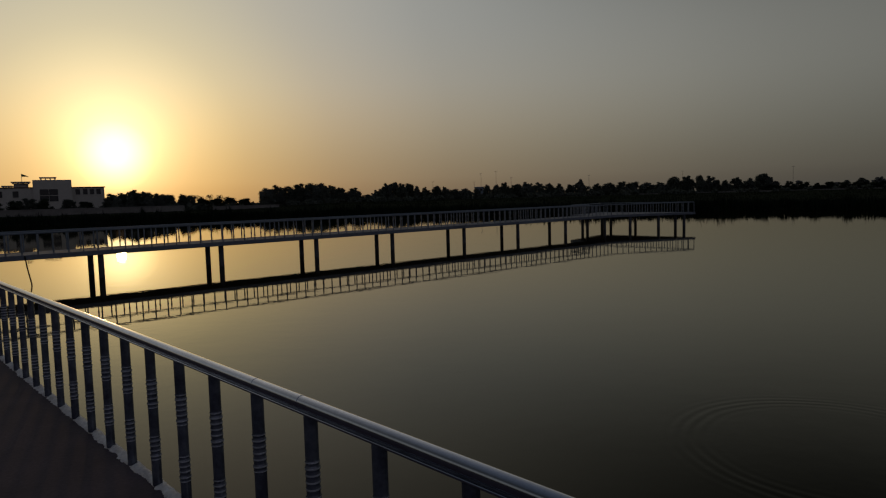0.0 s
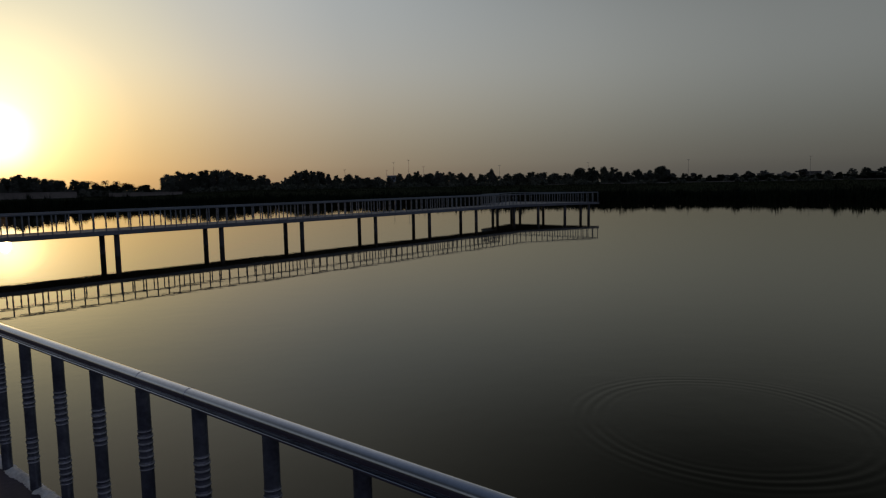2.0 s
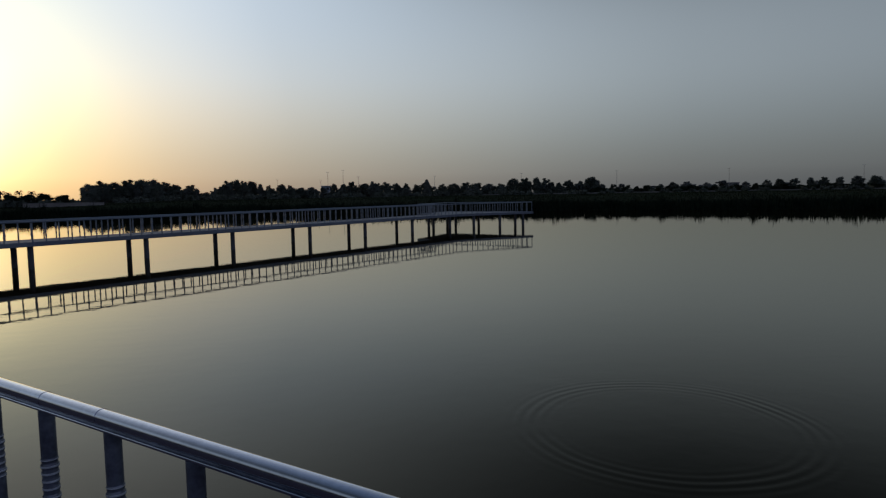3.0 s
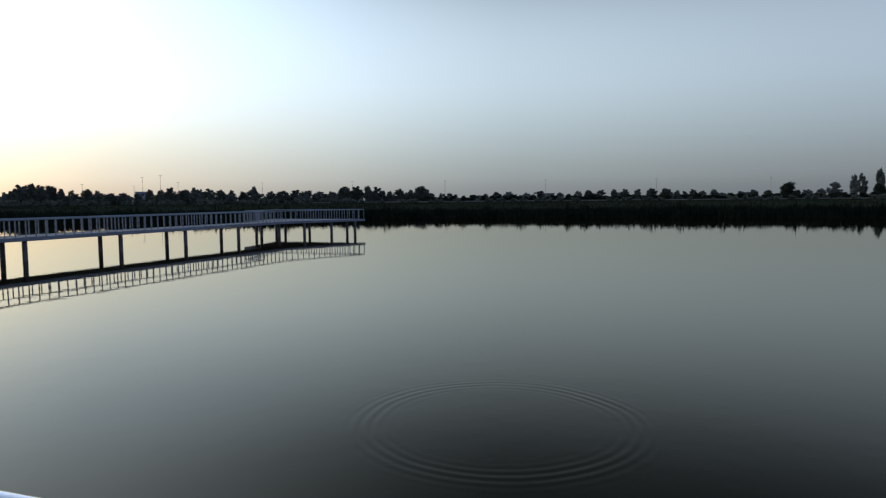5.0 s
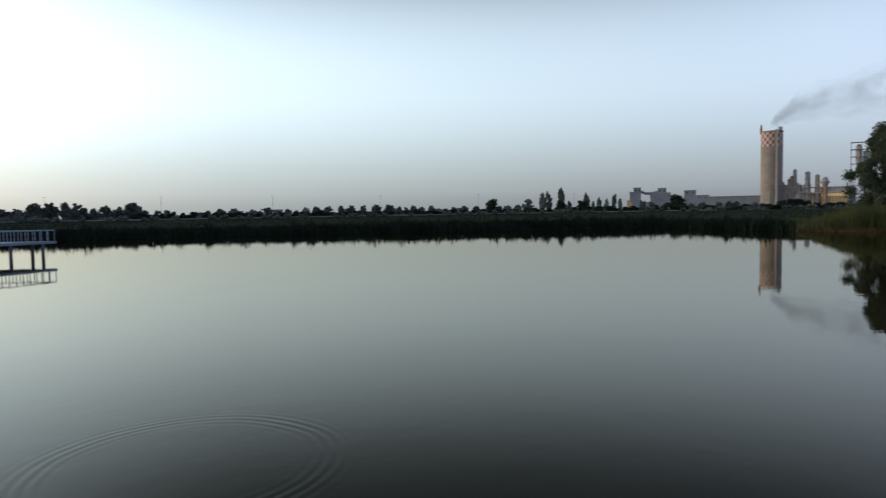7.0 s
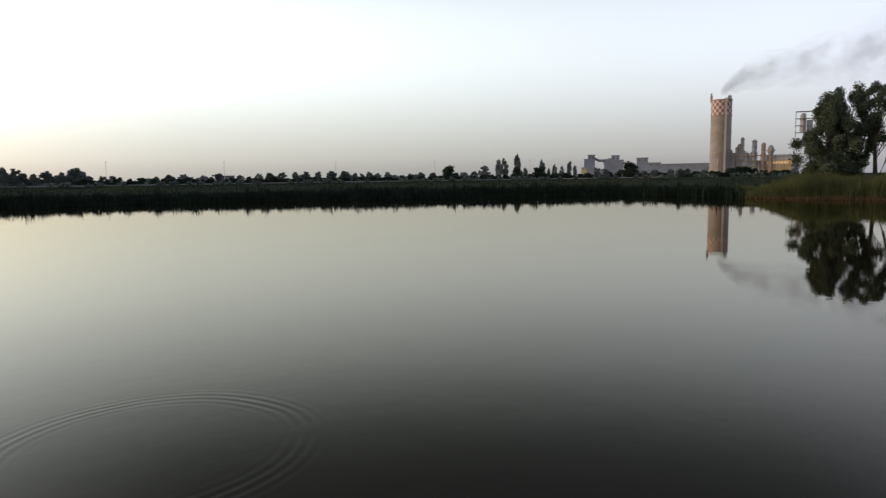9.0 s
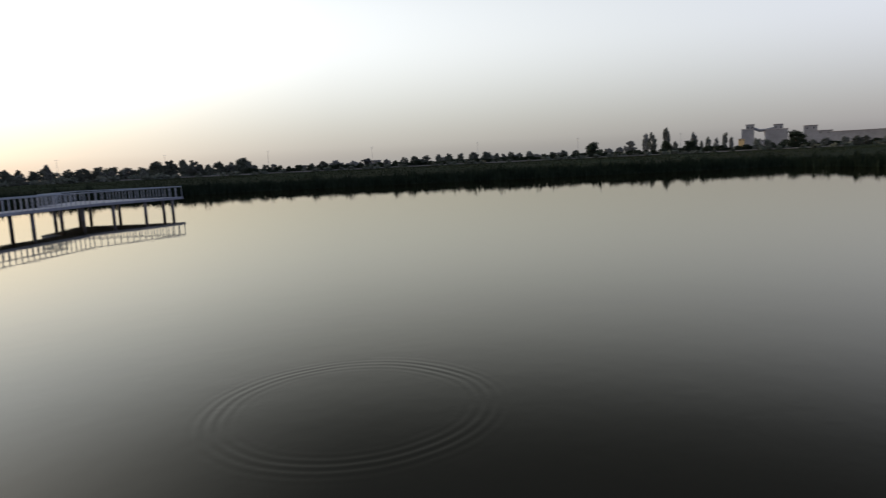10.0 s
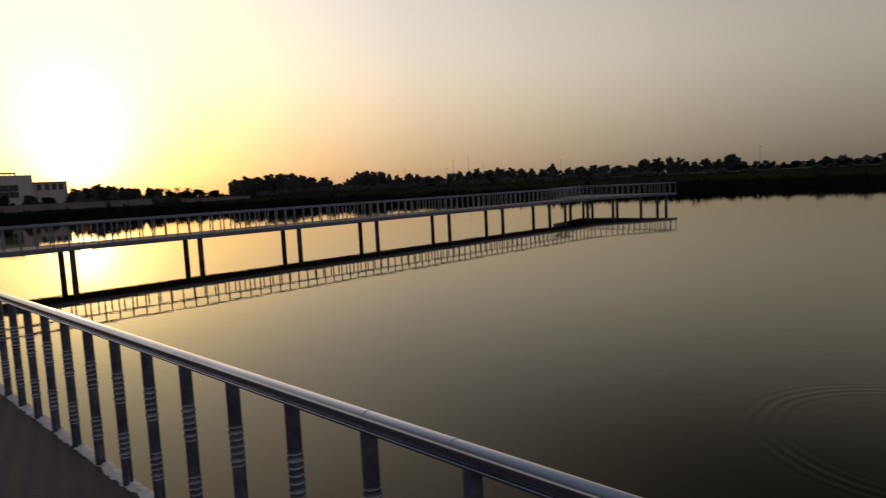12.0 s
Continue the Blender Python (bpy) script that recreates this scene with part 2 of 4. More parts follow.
M_DECK = material("pier_deck_concrete", (0.18, 0.205, 0.25), 0.8, vary=0.25, scale=0.7, fine=9.0, bump=0.3)
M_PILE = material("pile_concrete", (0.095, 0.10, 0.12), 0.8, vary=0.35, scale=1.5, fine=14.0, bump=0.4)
M_FLOOR = material("promenade_floor", (0.082, 0.062, 0.086), 0.9, vary=0.35, scale=2.2, fine=40.0, bump=0.5, dist=0.004, second=(0.058, 0.044, 0.062))
M_CURB = material("curb_whitewash", (0.90, 0.89, 0.89), 0.85, vary=0.3, scale=12.0, fine=70.0, bump=0.9, dist=0.008, second=(0.68, 0.65, 0.64))
M_CONCRETE = material("concrete", (0.30, 0.28, 0.25), 0.9, vary=0.3, scale=0.6, fine=8.0, bump=0.4)
M_KERB = material("dusty_kerb_concrete", (0.20, 0.19, 0.18), 0.9, vary=0.4, scale=0.08, fine=3.0, bump=0.2)
M_ROPE = material("hose", (0.03, 0.03, 0.03), 0.6, vary=0.2)
M_BARK = material("bark", (0.12, 0.095, 0.07), 0.95, vary=0.4, scale=2.0, fine=14.0, bump=0.8, dist=0.02)
# far foliage lightened and greyed: the distance haze is put into the leaf colours
M_LEAF_DARK = leaf_material("hazed_dark_leaves", (0.085, 0.100, 0.085), (0.11, 0.12, 0.10), 0.1)
M_LEAF_GREY = leaf_material("hazed_grey_leaves", (0.15, 0.16, 0.15), (0.11, 0.125, 0.11), 0.1)
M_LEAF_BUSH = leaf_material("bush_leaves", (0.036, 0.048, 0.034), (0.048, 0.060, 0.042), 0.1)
M_LEAF_PALE = leaf_material("hazed_pale_leaves", (0.22, 0.23, 0.23), (0.17, 0.18, 0.18), 0.1)
M_LEAF_NEAR = leaf_material("bank_tree_leaves", (0.085, 0.100, 0.062), (0.055, 0.066, 0.042), 0.25)
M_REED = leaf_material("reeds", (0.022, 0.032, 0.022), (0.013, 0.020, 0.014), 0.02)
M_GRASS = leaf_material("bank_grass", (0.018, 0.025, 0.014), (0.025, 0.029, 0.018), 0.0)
# lit copy of the reeds: evening light put into a brighter, yellower colour
M_REED_LIT = leaf_material("lit_reeds", (0.088, 0.090, 0.038), (0.045, 0.050, 0.022), 0.2)
M_REED_DRY = leaf_material("dry_reeds", (0.105, 0.068, 0.036), (0.07, 0.05, 0.027), 0.15)
M_WHITEWALL = material("pale_stucco", (0.58, 0.55, 0.50), 0.9, vary=0.12, scale=0.15, fine=2.0, bump=0.15)
M_COMPOUND = material("compound_wall_plaster", (0.25, 0.235, 0.22), 0.9, vary=0.25, scale=0.2, fine=1.5, bump=0.2)
M_GLASS = material("dark_window_glass", (0.02, 0.025, 0.03), 0.08, vary=0.1, bump=0)
M_TRIM = material("brown_trim", (0.16, 0.08, 0.05), 0.7, vary=0.2)
M_FLAG = material("flag_cloth", (0.05, 0.16, 0.08), 0.8, vary=0.2)
M_POLE = material("galvanised_pole", (0.34, 0.35, 0.36), 0.5, 0.6, vary=0.15)
M_LAMPHEAD = material("lamp_head", (0.55, 0.56, 0.58), 0.5, vary=0.1)
M_HUT = material("hut_paint", (0.25, 0.31, 0.38), 0.7, vary=0.15)
M_TOWER = material("tower_concrete", (0.31, 0.255, 0.21), 0.9, vary=0.2, scale=0.08, fine=0.6, bump=0.2, second=(0.23, 0.19, 0.16))
M_SHAFT = material("shaft_concrete", (0.44, 0.37, 0.30), 0.9, vary=0.15, scale=0.1, fine=1.0, bump=0.1)
M_CHECK = checker_material("red_white_checks", (0.50, 0.43, 0.38), (0.26, 0.10, 0.07), 24 / (2 * math.pi), 1 / 3.0)
M_STEEL = material("plant_steel", (0.36, 0.33, 0.325), 0.6, 0.2, vary=0.25, scale=0.2, fine=1.5, bump=0.1)
M_RUST = material("weathered_steel", (0.40, 0.265, 0.175), 0.8, 0.1, vary=0.3, scale=0.2, fine=1.5, bump=0.1)
M_SHED = material("shed_cladding", (0.25, 0.25, 0.27), 0.7, vary=0.22, scale=0.12, fine=0.6, bump=0.1)
M_YELLOW = material("plant_hall_cladding", (0.56, 0.39, 0.19), 0.8, vary=0.15, scale=0.1, fine=1.0, bump=0.1)
# bright window band, given a weak orange emission
M_PANEL = material("glowing_window_panel", (0.80, 0.60, 0.36), 0.5, vary=0.3, scale=0.5, fine=2.0, bump=0.1)
M_PANEL.node_tree.nodes["Principled BSDF"].inputs["Emission Color"].default_value = (1.0, 0.58, 0.22, 1)
M_PANEL.node_tree.nodes["Principled BSDF"].inputs["Emission Strength"].default_value = 0.2
M_BLUE = material("blue_cladding", (0.15, 0.18, 0.26), 0.7, vary=0.15, scale=0.1, fine=1.0, bump=0.1)
M_ROOF = material("dusty_roof_sheet", (0.42, 0.35, 0.27), 0.7, vary=0.2, scale=0.15, fine=1.0, bump=0.1)
M_HOUSE = material("far_house_stucco", (0.20, 0.205, 0.21), 0.9, vary=0.12, scale=0.1, fine=1.0, bump=0.1)


# ---- shape helpers ----
class Shape:
    """Collects vertices and faces of one mesh."""

    def __init__(self):
        self.v, self.f = [], []

    def add(self, verts, faces, m=None):
        k = len(self.v)
        self.v += [tuple(m @ Vector(p)) if m else tuple(p) for p in verts]
        self.f += [tuple(k + i for i in q) for q in faces]
        return self

    def box(self, x0, y0, z0, x1, y1, z1, bevel=0.0, m=None):
        if bevel <= 0:
            p = [(x, y, z) for z in (z0, z1) for x, y in ((x0, y0), (x1, y0), (x1, y1), (x0, y1))]
            return self.add(p, [(3, 2, 1, 0), (4, 5, 6, 7), (0, 1, 5, 4), (1, 2, 6, 5), (2, 3, 7, 6), (3, 0, 4, 7)], m)
        b = bevel
        rings = []
        for z, i in ((z0, b), (z0 + b, 0), (z1 - b, 0), (z1, b)):
            rings += [(x0 + i, y0 + i, z), (x1 - i, y0 + i, z), (x1 - i, y1 - i, z), (x0 + i, y1 - i, z)]
        f = [(3, 2, 1, 0), (12, 13, 14, 15)]
        for r in range(3):
            f += [(4 * r + k, 4 * r + (k + 1) % 4, 4 * r + 4 + (k + 1) % 4, 4 * r + 4 + k) for k in range(4)]
        return self.add(rings, f, m)

    def lathe(self, profile, sides=12, m=None, cap=True):
        """profile: (radius, z) from bottom to top."""
        v = [(r * math.cos(2 * math.pi * k / sides), r * math.sin(2 * math.pi * k / sides), z) for r, z in profile for k in range(sides)]
        f = [(a * sides + k, a * sides + (k + 1) % sides, (a + 1) * sides + (k + 1) % sides, (a + 1) * sides + k)
             for a in range(len(profile) - 1) for k in range(sides)]
        if cap:
            f += [tuple(range(sides - 1, -1, -1)), tuple(range((len(profile) - 1) * sides, len(profile) * sides))]
        return self.add(v, f, m)

    def tube(self, points, radii, sides=8):
        """A tapering tube along a line of points."""
        pts = [Vector(p) for p in points]
        v, f = [], []
        for i, p in enumerate(pts):
            d = (pts[min(i + 1, len(pts) - 1)] - pts[max(i - 1, 0)]).normalized()
            a = d.orthogonal().normalized() if abs(d.z) > 0.95 else d.cross(Vector((0, 0, 1))).normalized()
            b = d.cross(a)
            r = radii[i] if isinstance(radii, (list, tuple)) else radii
            v += [p + a * r * math.cos(2 * math.pi * k / sides) + b * r * math.sin(2 * math.pi * k / sides) for k in range(sides)]
        for i in range(len(pts) - 1):
            f += [(i * sides + k, i * sides + (k + 1) % sides, (i + 1) * sides + (k + 1) % sides, (i + 1) * sides + k) for k in range(sides)]
        f += [tuple(range(sides - 1, -1, -1)), tuple(range((len(pts) - 1) * sides, len(pts) * sides))]
        return self.add(v, f)

    def mesh(self, name, mat, smooth=False):
        me = bpy.data.meshes.new(name)
        me.from_pydata(self.v, [], self.f)
        me.materials.append(mat)
        if smooth:
            me.polygons.foreach_set("use_smooth", [True] * len(me.polygons))
            me.set_sharp_from_angle(angle=radians(40))
        me.update()
        return me


def part(name, shape, mat, parent, label="", smooth=False, m=None):
    me = shape if isinstance(shape, bpy.types.Mesh) else shape.mesh(name, mat, smooth)
    ob = new(name, me)
    ob.parent = parent
    if m is not None:
        ob.matrix_basis = m
    return tagged(ob, label)


def thing(name, m, label, category, group="", kind=""):
    ob = new(name)
    ob.empty_display_size = 0.3
    ob.matrix_basis = m
    return tagged(ob, label, category, group, kind)


def soup(name, verts, faces, mat):
    """A mesh from arrays, for foliage."""
    me = bpy.data.meshes.new(name)
    nv, nf, k = len(verts), len(faces), faces.shape[1]
    me.vertices.add(nv)
    me.vertices.foreach_set("co", verts.astype(np.float32).ravel())
    me.loops.add(nf * k)
    me.loops.foreach_set("vertex_index", faces.astype(np.int32).ravel())
    me.polygons.add(nf)
    me.polygons.foreach_set("loop_start", np.arange(0, nf * k, k, dtype=np.int32))
    me.materials.append(mat)
    me.update(calc_edges=True)
    me.validate()
    return me


# ---- lake, ground ----
RAIL_AT, RAIL_TURN = (-0.875, 2.932), -0.815
STEP = 0.4548
M_PROM = Matrix.Translation((*RAIL_AT, 0)) @ Matrix.Rotation(RAIL_TURN, 4, "Z")
PIER_AT, PIER_TURN = (-12.322, 23.050), 0.7525
M_PIER = Matrix.Translation((*PIER_AT, 0)) @ Matrix.Rotation(PIER_TURN, 4, "Z")
FLOOR_Z = 0.774

HUB = np.array((10.0, 45.0))
SHORE = np.array([(-66.2, 73.4), (-73.6, 87.4), (-66.9, 99.0), (-35.3, 97.5), (-16.8, 96.1), (0.0, 93.6), (38.0, 79.6), (59.9, 59.9), (75.2, 43.0), (88.1, 32.4), (78.4, 20.1), (75.0, 14.4), (71.0, 7.8), (70.0, 0), (68.0, -14.6), (62, -42), (50, -52.0)])


def shore_radius(theta):
    """Distance from the lake's hub to its shore in the direction theta."""
    a = SHORE - HUB
    b = np.roll(a, -1, axis=0)
    d = np.stack([np.cos(theta), np.sin(theta)], -1)[:, None, :]
    e = (b - a)[None]
    den = d[..., 0] * e[..., 1] - d[..., 1] * e[..., 0]
    den = np.where(abs(den) < 1e-9, 1e-9, den)
    s = (a[None, :, 0] * e[..., 1] - a[None, :, 1] * e[..., 0]) / den
    q = (a[None, :, 0] * d[..., 1] - a[None, :, 1] * d[..., 0]) / den
    s = np.where((q >= -1e-9) & (q <= 1 + 1e-9) & (s > 0), s, 1e9)
    return s.min(axis=1)


OUT = np.array([-40, -6, -2, 0, 1.5, 4, 10, 25, 45, 70, 110, 200, 400, 900, 2000, 4600.0])
LEVEL = np.array([-2.0, -1.6, -0.8, -0.15, 0.15, 0.35, 0.62, 1.00, 1.35, 1.62, 1.80, 2.0, 2.1, 2.2, 2.2, 2.2])


def ground_height(x, y):
    x, y = np.atleast_1d(np.asarray(x, float)), np.atleast_1d(np.asarray(y, float))
    dx, dy = x - HUB[0], y - HUB[1]
    r = np.hypot(dx, dy)
    out = r - shore_radius(np.arctan2(dy, dx))
    z = np.interp(out, OUT, LEVEL)
    az = np.degrees(np.arctan2(-x, y))
    west = np.clip((az - 9) / 8, 0, 1) * (y > 0)            # the western bank lies lower
    low = np.interp(out, OUT, np.minimum(LEVEL, 1.05))
    z = z * (1 - west) + low * west
    prom = (x - RAIL_AT[0]) * 0.7278 + (y - RAIL_AT[1]) * 0.6858  # past the promenade's edge, towards the lake
    z = np.where((prom < 0.3) & (z > -0.2), np.minimum(z, 0.57), z)
    z = np.where((prom < -9) & (z > -0.2), 0.70, z)
    return z


def build_ground():
    n = 720
    th = np.linspace(0, 2 * np.pi, n, endpoint=False)
    R = shore_radius(th)
    rad = [R * f for f in (0.02, 0.3, 0.6)] + [R + o for o in OUT[1:]]
    fine = []
    for a, b in zip(rad[3:-4], rad[4:-3]):
        fine += [a, (a + b) / 2]
    rad = rad[:3] + fine + rad[-4:]
    vs = []
    for q in rad:
        x, y = HUB[0] + q * np.cos(th), HUB[1] + q * np.sin(th)
        z = ground_height(x, y)
        jit = np.array([noise.noise((a * 0.11, b * 0.11, 0)) for a, b in zip(x, y)]) * 0.22
        z = z + np.where((z > 0.05) & (np.hypot(x, y) > 30), jit, 0)
        vs.append(np.stack([x, y, z], 1))
    v = np.concatenate(vs)
    k = np.arange(n)
    f = []
    for a in range(len(rad) - 1):
        f.append(np.stack([a * n + k, (a + 1) * n + k, (a + 1) * n + (k + 1) % n, a * n + (k + 1) % n], 1))
    me = soup("ground", v, np.concatenate(f), M_GROUND)
    me.polygons.foreach_set("use_smooth", [True] * len(me.polygons))
    tagged(new("ground", me), "olive-brown grassy ground rising behind the lake's bank", "ground", kind="structure")


build_ground()
tw = np.linspace(0, 2 * np.pi, 180, endpoint=False)
rw = shore_radius(tw) + 2.5
wv = [(HUB[0] + r * math.cos(t), HUB[1] + r * math.sin(t), 0) for r, t in zip(rw, tw)]
tagged(new("water", Shape().add([(HUB[0], HUB[1], 0)] + wv, [(0, 1 + k, 1 + (k + 1) % 180) for k in range(180)]).mesh("water", M_WATER)),
       "still brown-green lake water mirroring the sky, with rings", "water", kind="structure")

# promenade: slab with its retaining wall, floor bays, whitewashed curb
slab = Shape().box(-95, -7.0, -1.2, 60, 0.048, FLOOR_Z - 0.012, 0.01)
tagged(new("pavement", slab.mesh("pavement", M_CONCRETE)), "concrete promenade slab with a retaining wall down to the lake", "pavement", kind="structure").matrix_basis = M_PROM
promenade_floor = tagged(new("floor", Shape().box(-95, -7.0, FLOOR_Z - 0.010, 60, -7.3, FLOOR_Z - 0.02).mesh("floor", M_CONCRETE)),
                         "dark maroon promenade floor, worn and stained", "floor", kind="structure")
promenade_floor.matrix_basis = M_PROM
part("surface", Shape().box(-94.9, -6.99, -0.008, 59.9, -0.004, 0.012, 0.004), M_FLOOR, promenade_floor, m=Matrix.Translation((0, 0, FLOOR_Z - 0.012)))


def build_curb():
    """A lumpy strip of flaking whitewashed mortar at the foot of the balusters."""
    for x0, x1, n in ((-24.0, -7.0, 700), (-7.0, 3.0, 2200), (3.0, 7.0, 200)):
        cols = []
        for i in range(n + 1):
            x = x0 + (x1 - x0) * i / n
            a = noise.noise((x * 4.5, 3.1, 0)) * 0.018 + noise.noise((x * 17, 1.7, 0)) * 0.017 + noise.noise((x * 60, 5.7, 0)) * 0.010
            row = [(x, -0.026 + a, FLOOR_Z - 0.01)]
            for y, z in ((-0.020, 0.007), (-0.010, 0.015), (0.002, 0.021), (0.013, 0.024), (0.026, 0.022), (0.040, 0.016), (0.050, 0.008)):
                lump = noise.noise((x * 22, y * 30, 4.0)) * 0.009 + noise.noise((x * 70, y * 80, 1.0)) * 0.005
                row.append((x, y + a * (1 if y < 0 else 0.25), FLOOR_Z + z + lump))
            row.append((x, 0.054, FLOOR_Z - 0.14))
            cols.append(row)
        m = len(cols[0])
        v = [p for col in cols for p in col]
        f = [(i * m + k, (i + 1) * m + k, (i + 1) * m + k + 1, i * m + k + 1) for i in range(n) for k in range(m - 1)]
        ob = new("trim", Shape().add(v, f).mesh("trim", M_CURB, True))
        ob.matrix_basis = M_PROM
        tagged(ob, "rough whitewashed mortar curb along the promenade's edge", "curb", kind="structure")


build_curb()


# ---- near railing ----
def baluster_profile(h):
    """Turned baluster: plain tube with two clusters of rings."""
    r = 0.029
    out = [(r, 0.0)]

    def ring(z, up, grow):
        g = grow * 0.58
        out.extend([(r, z - up - 0.0015), (r, z - up), (r + g, z - up * 0.34), (r + g, z + up * 0.34), (r, z + up), (r, z + up + 0.0015)])

    for f, up, grow in ((0.195, 0.006, 0.004), (0.222, 0.011, 0.007), (0.262, 0.012, 0.004), (0.297, 0.012, 0.004), (0.332, 0.011, 0.007), (0.362, 0.006, 0.004),
                        (0.575, 0.006, 0.004), (0.602, 0.011, 0.007), (0.642, 0.012, 0.004), (0.677, 0.012, 0.004), (0.712, 0.012, 0.004), (0.745, 0.011, 0.007), (0.775, 0.006, 0.004)):
        ring(f * h, up, grow)
    out.append((r, h))
    return out


BASE_Z, UNDER_Z = 0.786, 1.642
H_BAL = UNDER_Z - BASE_Z
prof = baluster_profile(H_BAL)
baluster_me = Shape().lathe(prof, 14).mesh("baluster", M_BALUSTER, True)
baluster_me.materials.append(M_RING)
for p in baluster_me.polygons:
    rr = math.hypot(p.center.x, p.center.y)
    if rr > 0.0304:
        p.material_index = 1
railing = thing("railing", M_PROM, "blue-grey painted steel promenade railing with turned balusters", "railing")
for k in range(-52, 16):
    part("baluster", baluster_me, None, railing, m=Matrix.Translation((k * STEP, 0, BASE_Z)) @ Matrix.Rotation(0.37 * k, 4, "Z"))


def rail_section(x0, x1, swell=0.0):
    """Handrail: a round pipe."""
    r, zc, n = 0.0285 + swell, UNDER_Z + 0.040, 28
    ring = [(r * math.cos(2 * math.pi * k / n), zc + r * math.sin(2 * math.pi * k / n)) for k in range(n)]
    v = [(x, y, z) for x in (x0, x1) for y, z in ring]
    f = [(k, (k + 1) % n, n + (k + 1) % n, n + k) for k in range(n)] + [tuple(range(n - 1, -1, -1)), tuple(range(n, 2 * n))]
    return Shape().add(v, f)


for a, b in ((-52.5, 0), (0, 0.86), (0.86, 15.5)):
    x0, x1 = a * STEP, b * STEP
    part("top_rail", rail_section(x0, x1), M_RAIL, railing, "glossy grey-blue pipe handrail", True)
part("flat_bar", Shape().box(-52.5 * STEP, -0.026, UNDER_Z, 15.5 * STEP, 0.026, UNDER_Z + 0.010, 0.002), M_RAIL, railing)
part("web", Shape().box(-52.5 * STEP, -0.012, UNDER_Z + 0.010, 15.5 * STEP, 0.012, UNDER_Z + 0.018), M_BALUSTER, railing)
for k in (0, 0.86):
    part("weld_seam", rail_section(k * STEP - 0.003, k * STEP + 0.003, 0.0014), M_RAIL, railing, "raised weld seam", True)

# ---- pier ----
BAY = 4.581
UNDER, DECK = 0.829, 0.995
RAILTOP = 1.744
FRONT, BACK = -0.33, 1.61
U0, U1 = -8.2, 32.5      # landing on the promenade, start of the platform
OFFS = (0.17, 0.04, -0.10, -0.33, 0.09, 0.01, 0.12)

pier = thing("pier", M_PIER, "narrow concrete pier on piles with a wider end platform", "pier")
slab_len = 2.0
k = 0
u = U0
slabs = {}
while u < U1 - 0.01:
    w = min(slab_len, U1 - u)
    key = round(w, 3)
    if key not in slabs:
        slabs[key] = Shape().box(0.004, FRONT + 0.10, DECK - 0.10, w - 0.004, BACK - 0.10, DECK - 0.005, 0.006).mesh("deck_slab", M_DECK)
    part("deck_slab", slabs[key], None, pier, m=Matrix.Translation((u, 0, 0)))
    u += w
for v0 in (FRONT, BACK - 0.12):
    part("edge_beam", Shape().box(U0, v0, UNDER, U1, v0 + 0.12, DECK, 0.012), M_DECK, pier)
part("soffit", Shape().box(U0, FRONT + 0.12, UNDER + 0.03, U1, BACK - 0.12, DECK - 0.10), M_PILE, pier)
# platform: splays out from the pier to a straight end
PLAT = [(32.5, FRONT), (38.7, -3.27), (38.7, 4.65), (32.5, 3.15), (32.5, BACK)]


def prism(corners, z0, z1):
    k = len(corners)
    return Shape().add([(x, y, z) for z in (z0, z1) for x, y in corners],
                       [tuple(range(k - 1, -1, -1)), tuple(range(k, 2 * k))] + [(i, (i + 1) % k, k + (i + 1) % k, k + i) for i in range(k)])


part("platform_slab", prism([(32.5, FRONT + 0.1), (38.6, -3.12), (38.6, 4.5), (32.6, 3.05), (32.6, BACK)], UNDER + 0.03, DECK - 0.005), M_DECK, pier)
# thin sheet under the platform, its dark colour standing for the shade there
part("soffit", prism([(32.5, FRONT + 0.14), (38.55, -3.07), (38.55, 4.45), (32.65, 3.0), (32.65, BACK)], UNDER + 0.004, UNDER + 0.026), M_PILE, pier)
for (ua, va), (ub, vb) in zip(PLAT[:-1], PLAT[1:]):
    length = math.hypot(ub - ua, vb - va)
    part("edge_beam", Shape().box(0, 0, UNDER, length, 0.12, DECK + 0.003, 0.012), M_DECK, pier, m=Matrix.Translation((ua, va, 0)) @ Matrix.Rotation(math.atan2(vb - va, ub - ua), 4, "Z"))
PLATFORM_POSTS = ((32.26, 0.12), (31.9, 1.28), (34.04, -0.79), (36.08, -1.82), (37.96, -2.78), (38.0, 3.28), (38.0, 1.13), (38.0, -2.1), (33.0, 2.45), (38.0, 4.1))
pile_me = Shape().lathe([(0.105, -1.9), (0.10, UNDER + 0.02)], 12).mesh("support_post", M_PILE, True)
for k in range(-1, 7):
    for v in (0.0, 1.279):
        part("support_post", pile_me, None, pier, m=Matrix.Translation((k * BAY + (OFFS[k] if k >= 0 else 0), v, 0)))
for uu, v in PLATFORM_POSTS:
    part("support_post", pile_me, None, pier, m=Matrix.Translation((uu, v, 0)))

hose = thing("hose", M_PIER, "thin dark hose hanging crooked from the pier into the water", "hose")
part("tube", Shape().tube([(-2.20, FRONT - 0.03, 0.98), (-2.16, FRONT - 0.05, 0.6), (-2.10, FRONT - 0.04, 0.25), (-2.06, FRONT - 0.02, 0.05), (-2.06, FRONT, -0.5)], 0.022, 8), M_ROPE, hose, smooth=True)

H_PB = RAILTOP - 0.06 - DECK
pr = [(0.024, 0.0), (0.024, 0.20 * H_PB), (0.033, 0.24 * H_PB), (0.030, 0.34 * H_PB), (0.024, 0.38 * H_PB), (0.024, 0.60 * H_PB), (0.033, 0.64 * H_PB), (0.030, 0.76 * H_PB), (0.024, 0.80 * H_PB), (0.024, H_PB)]
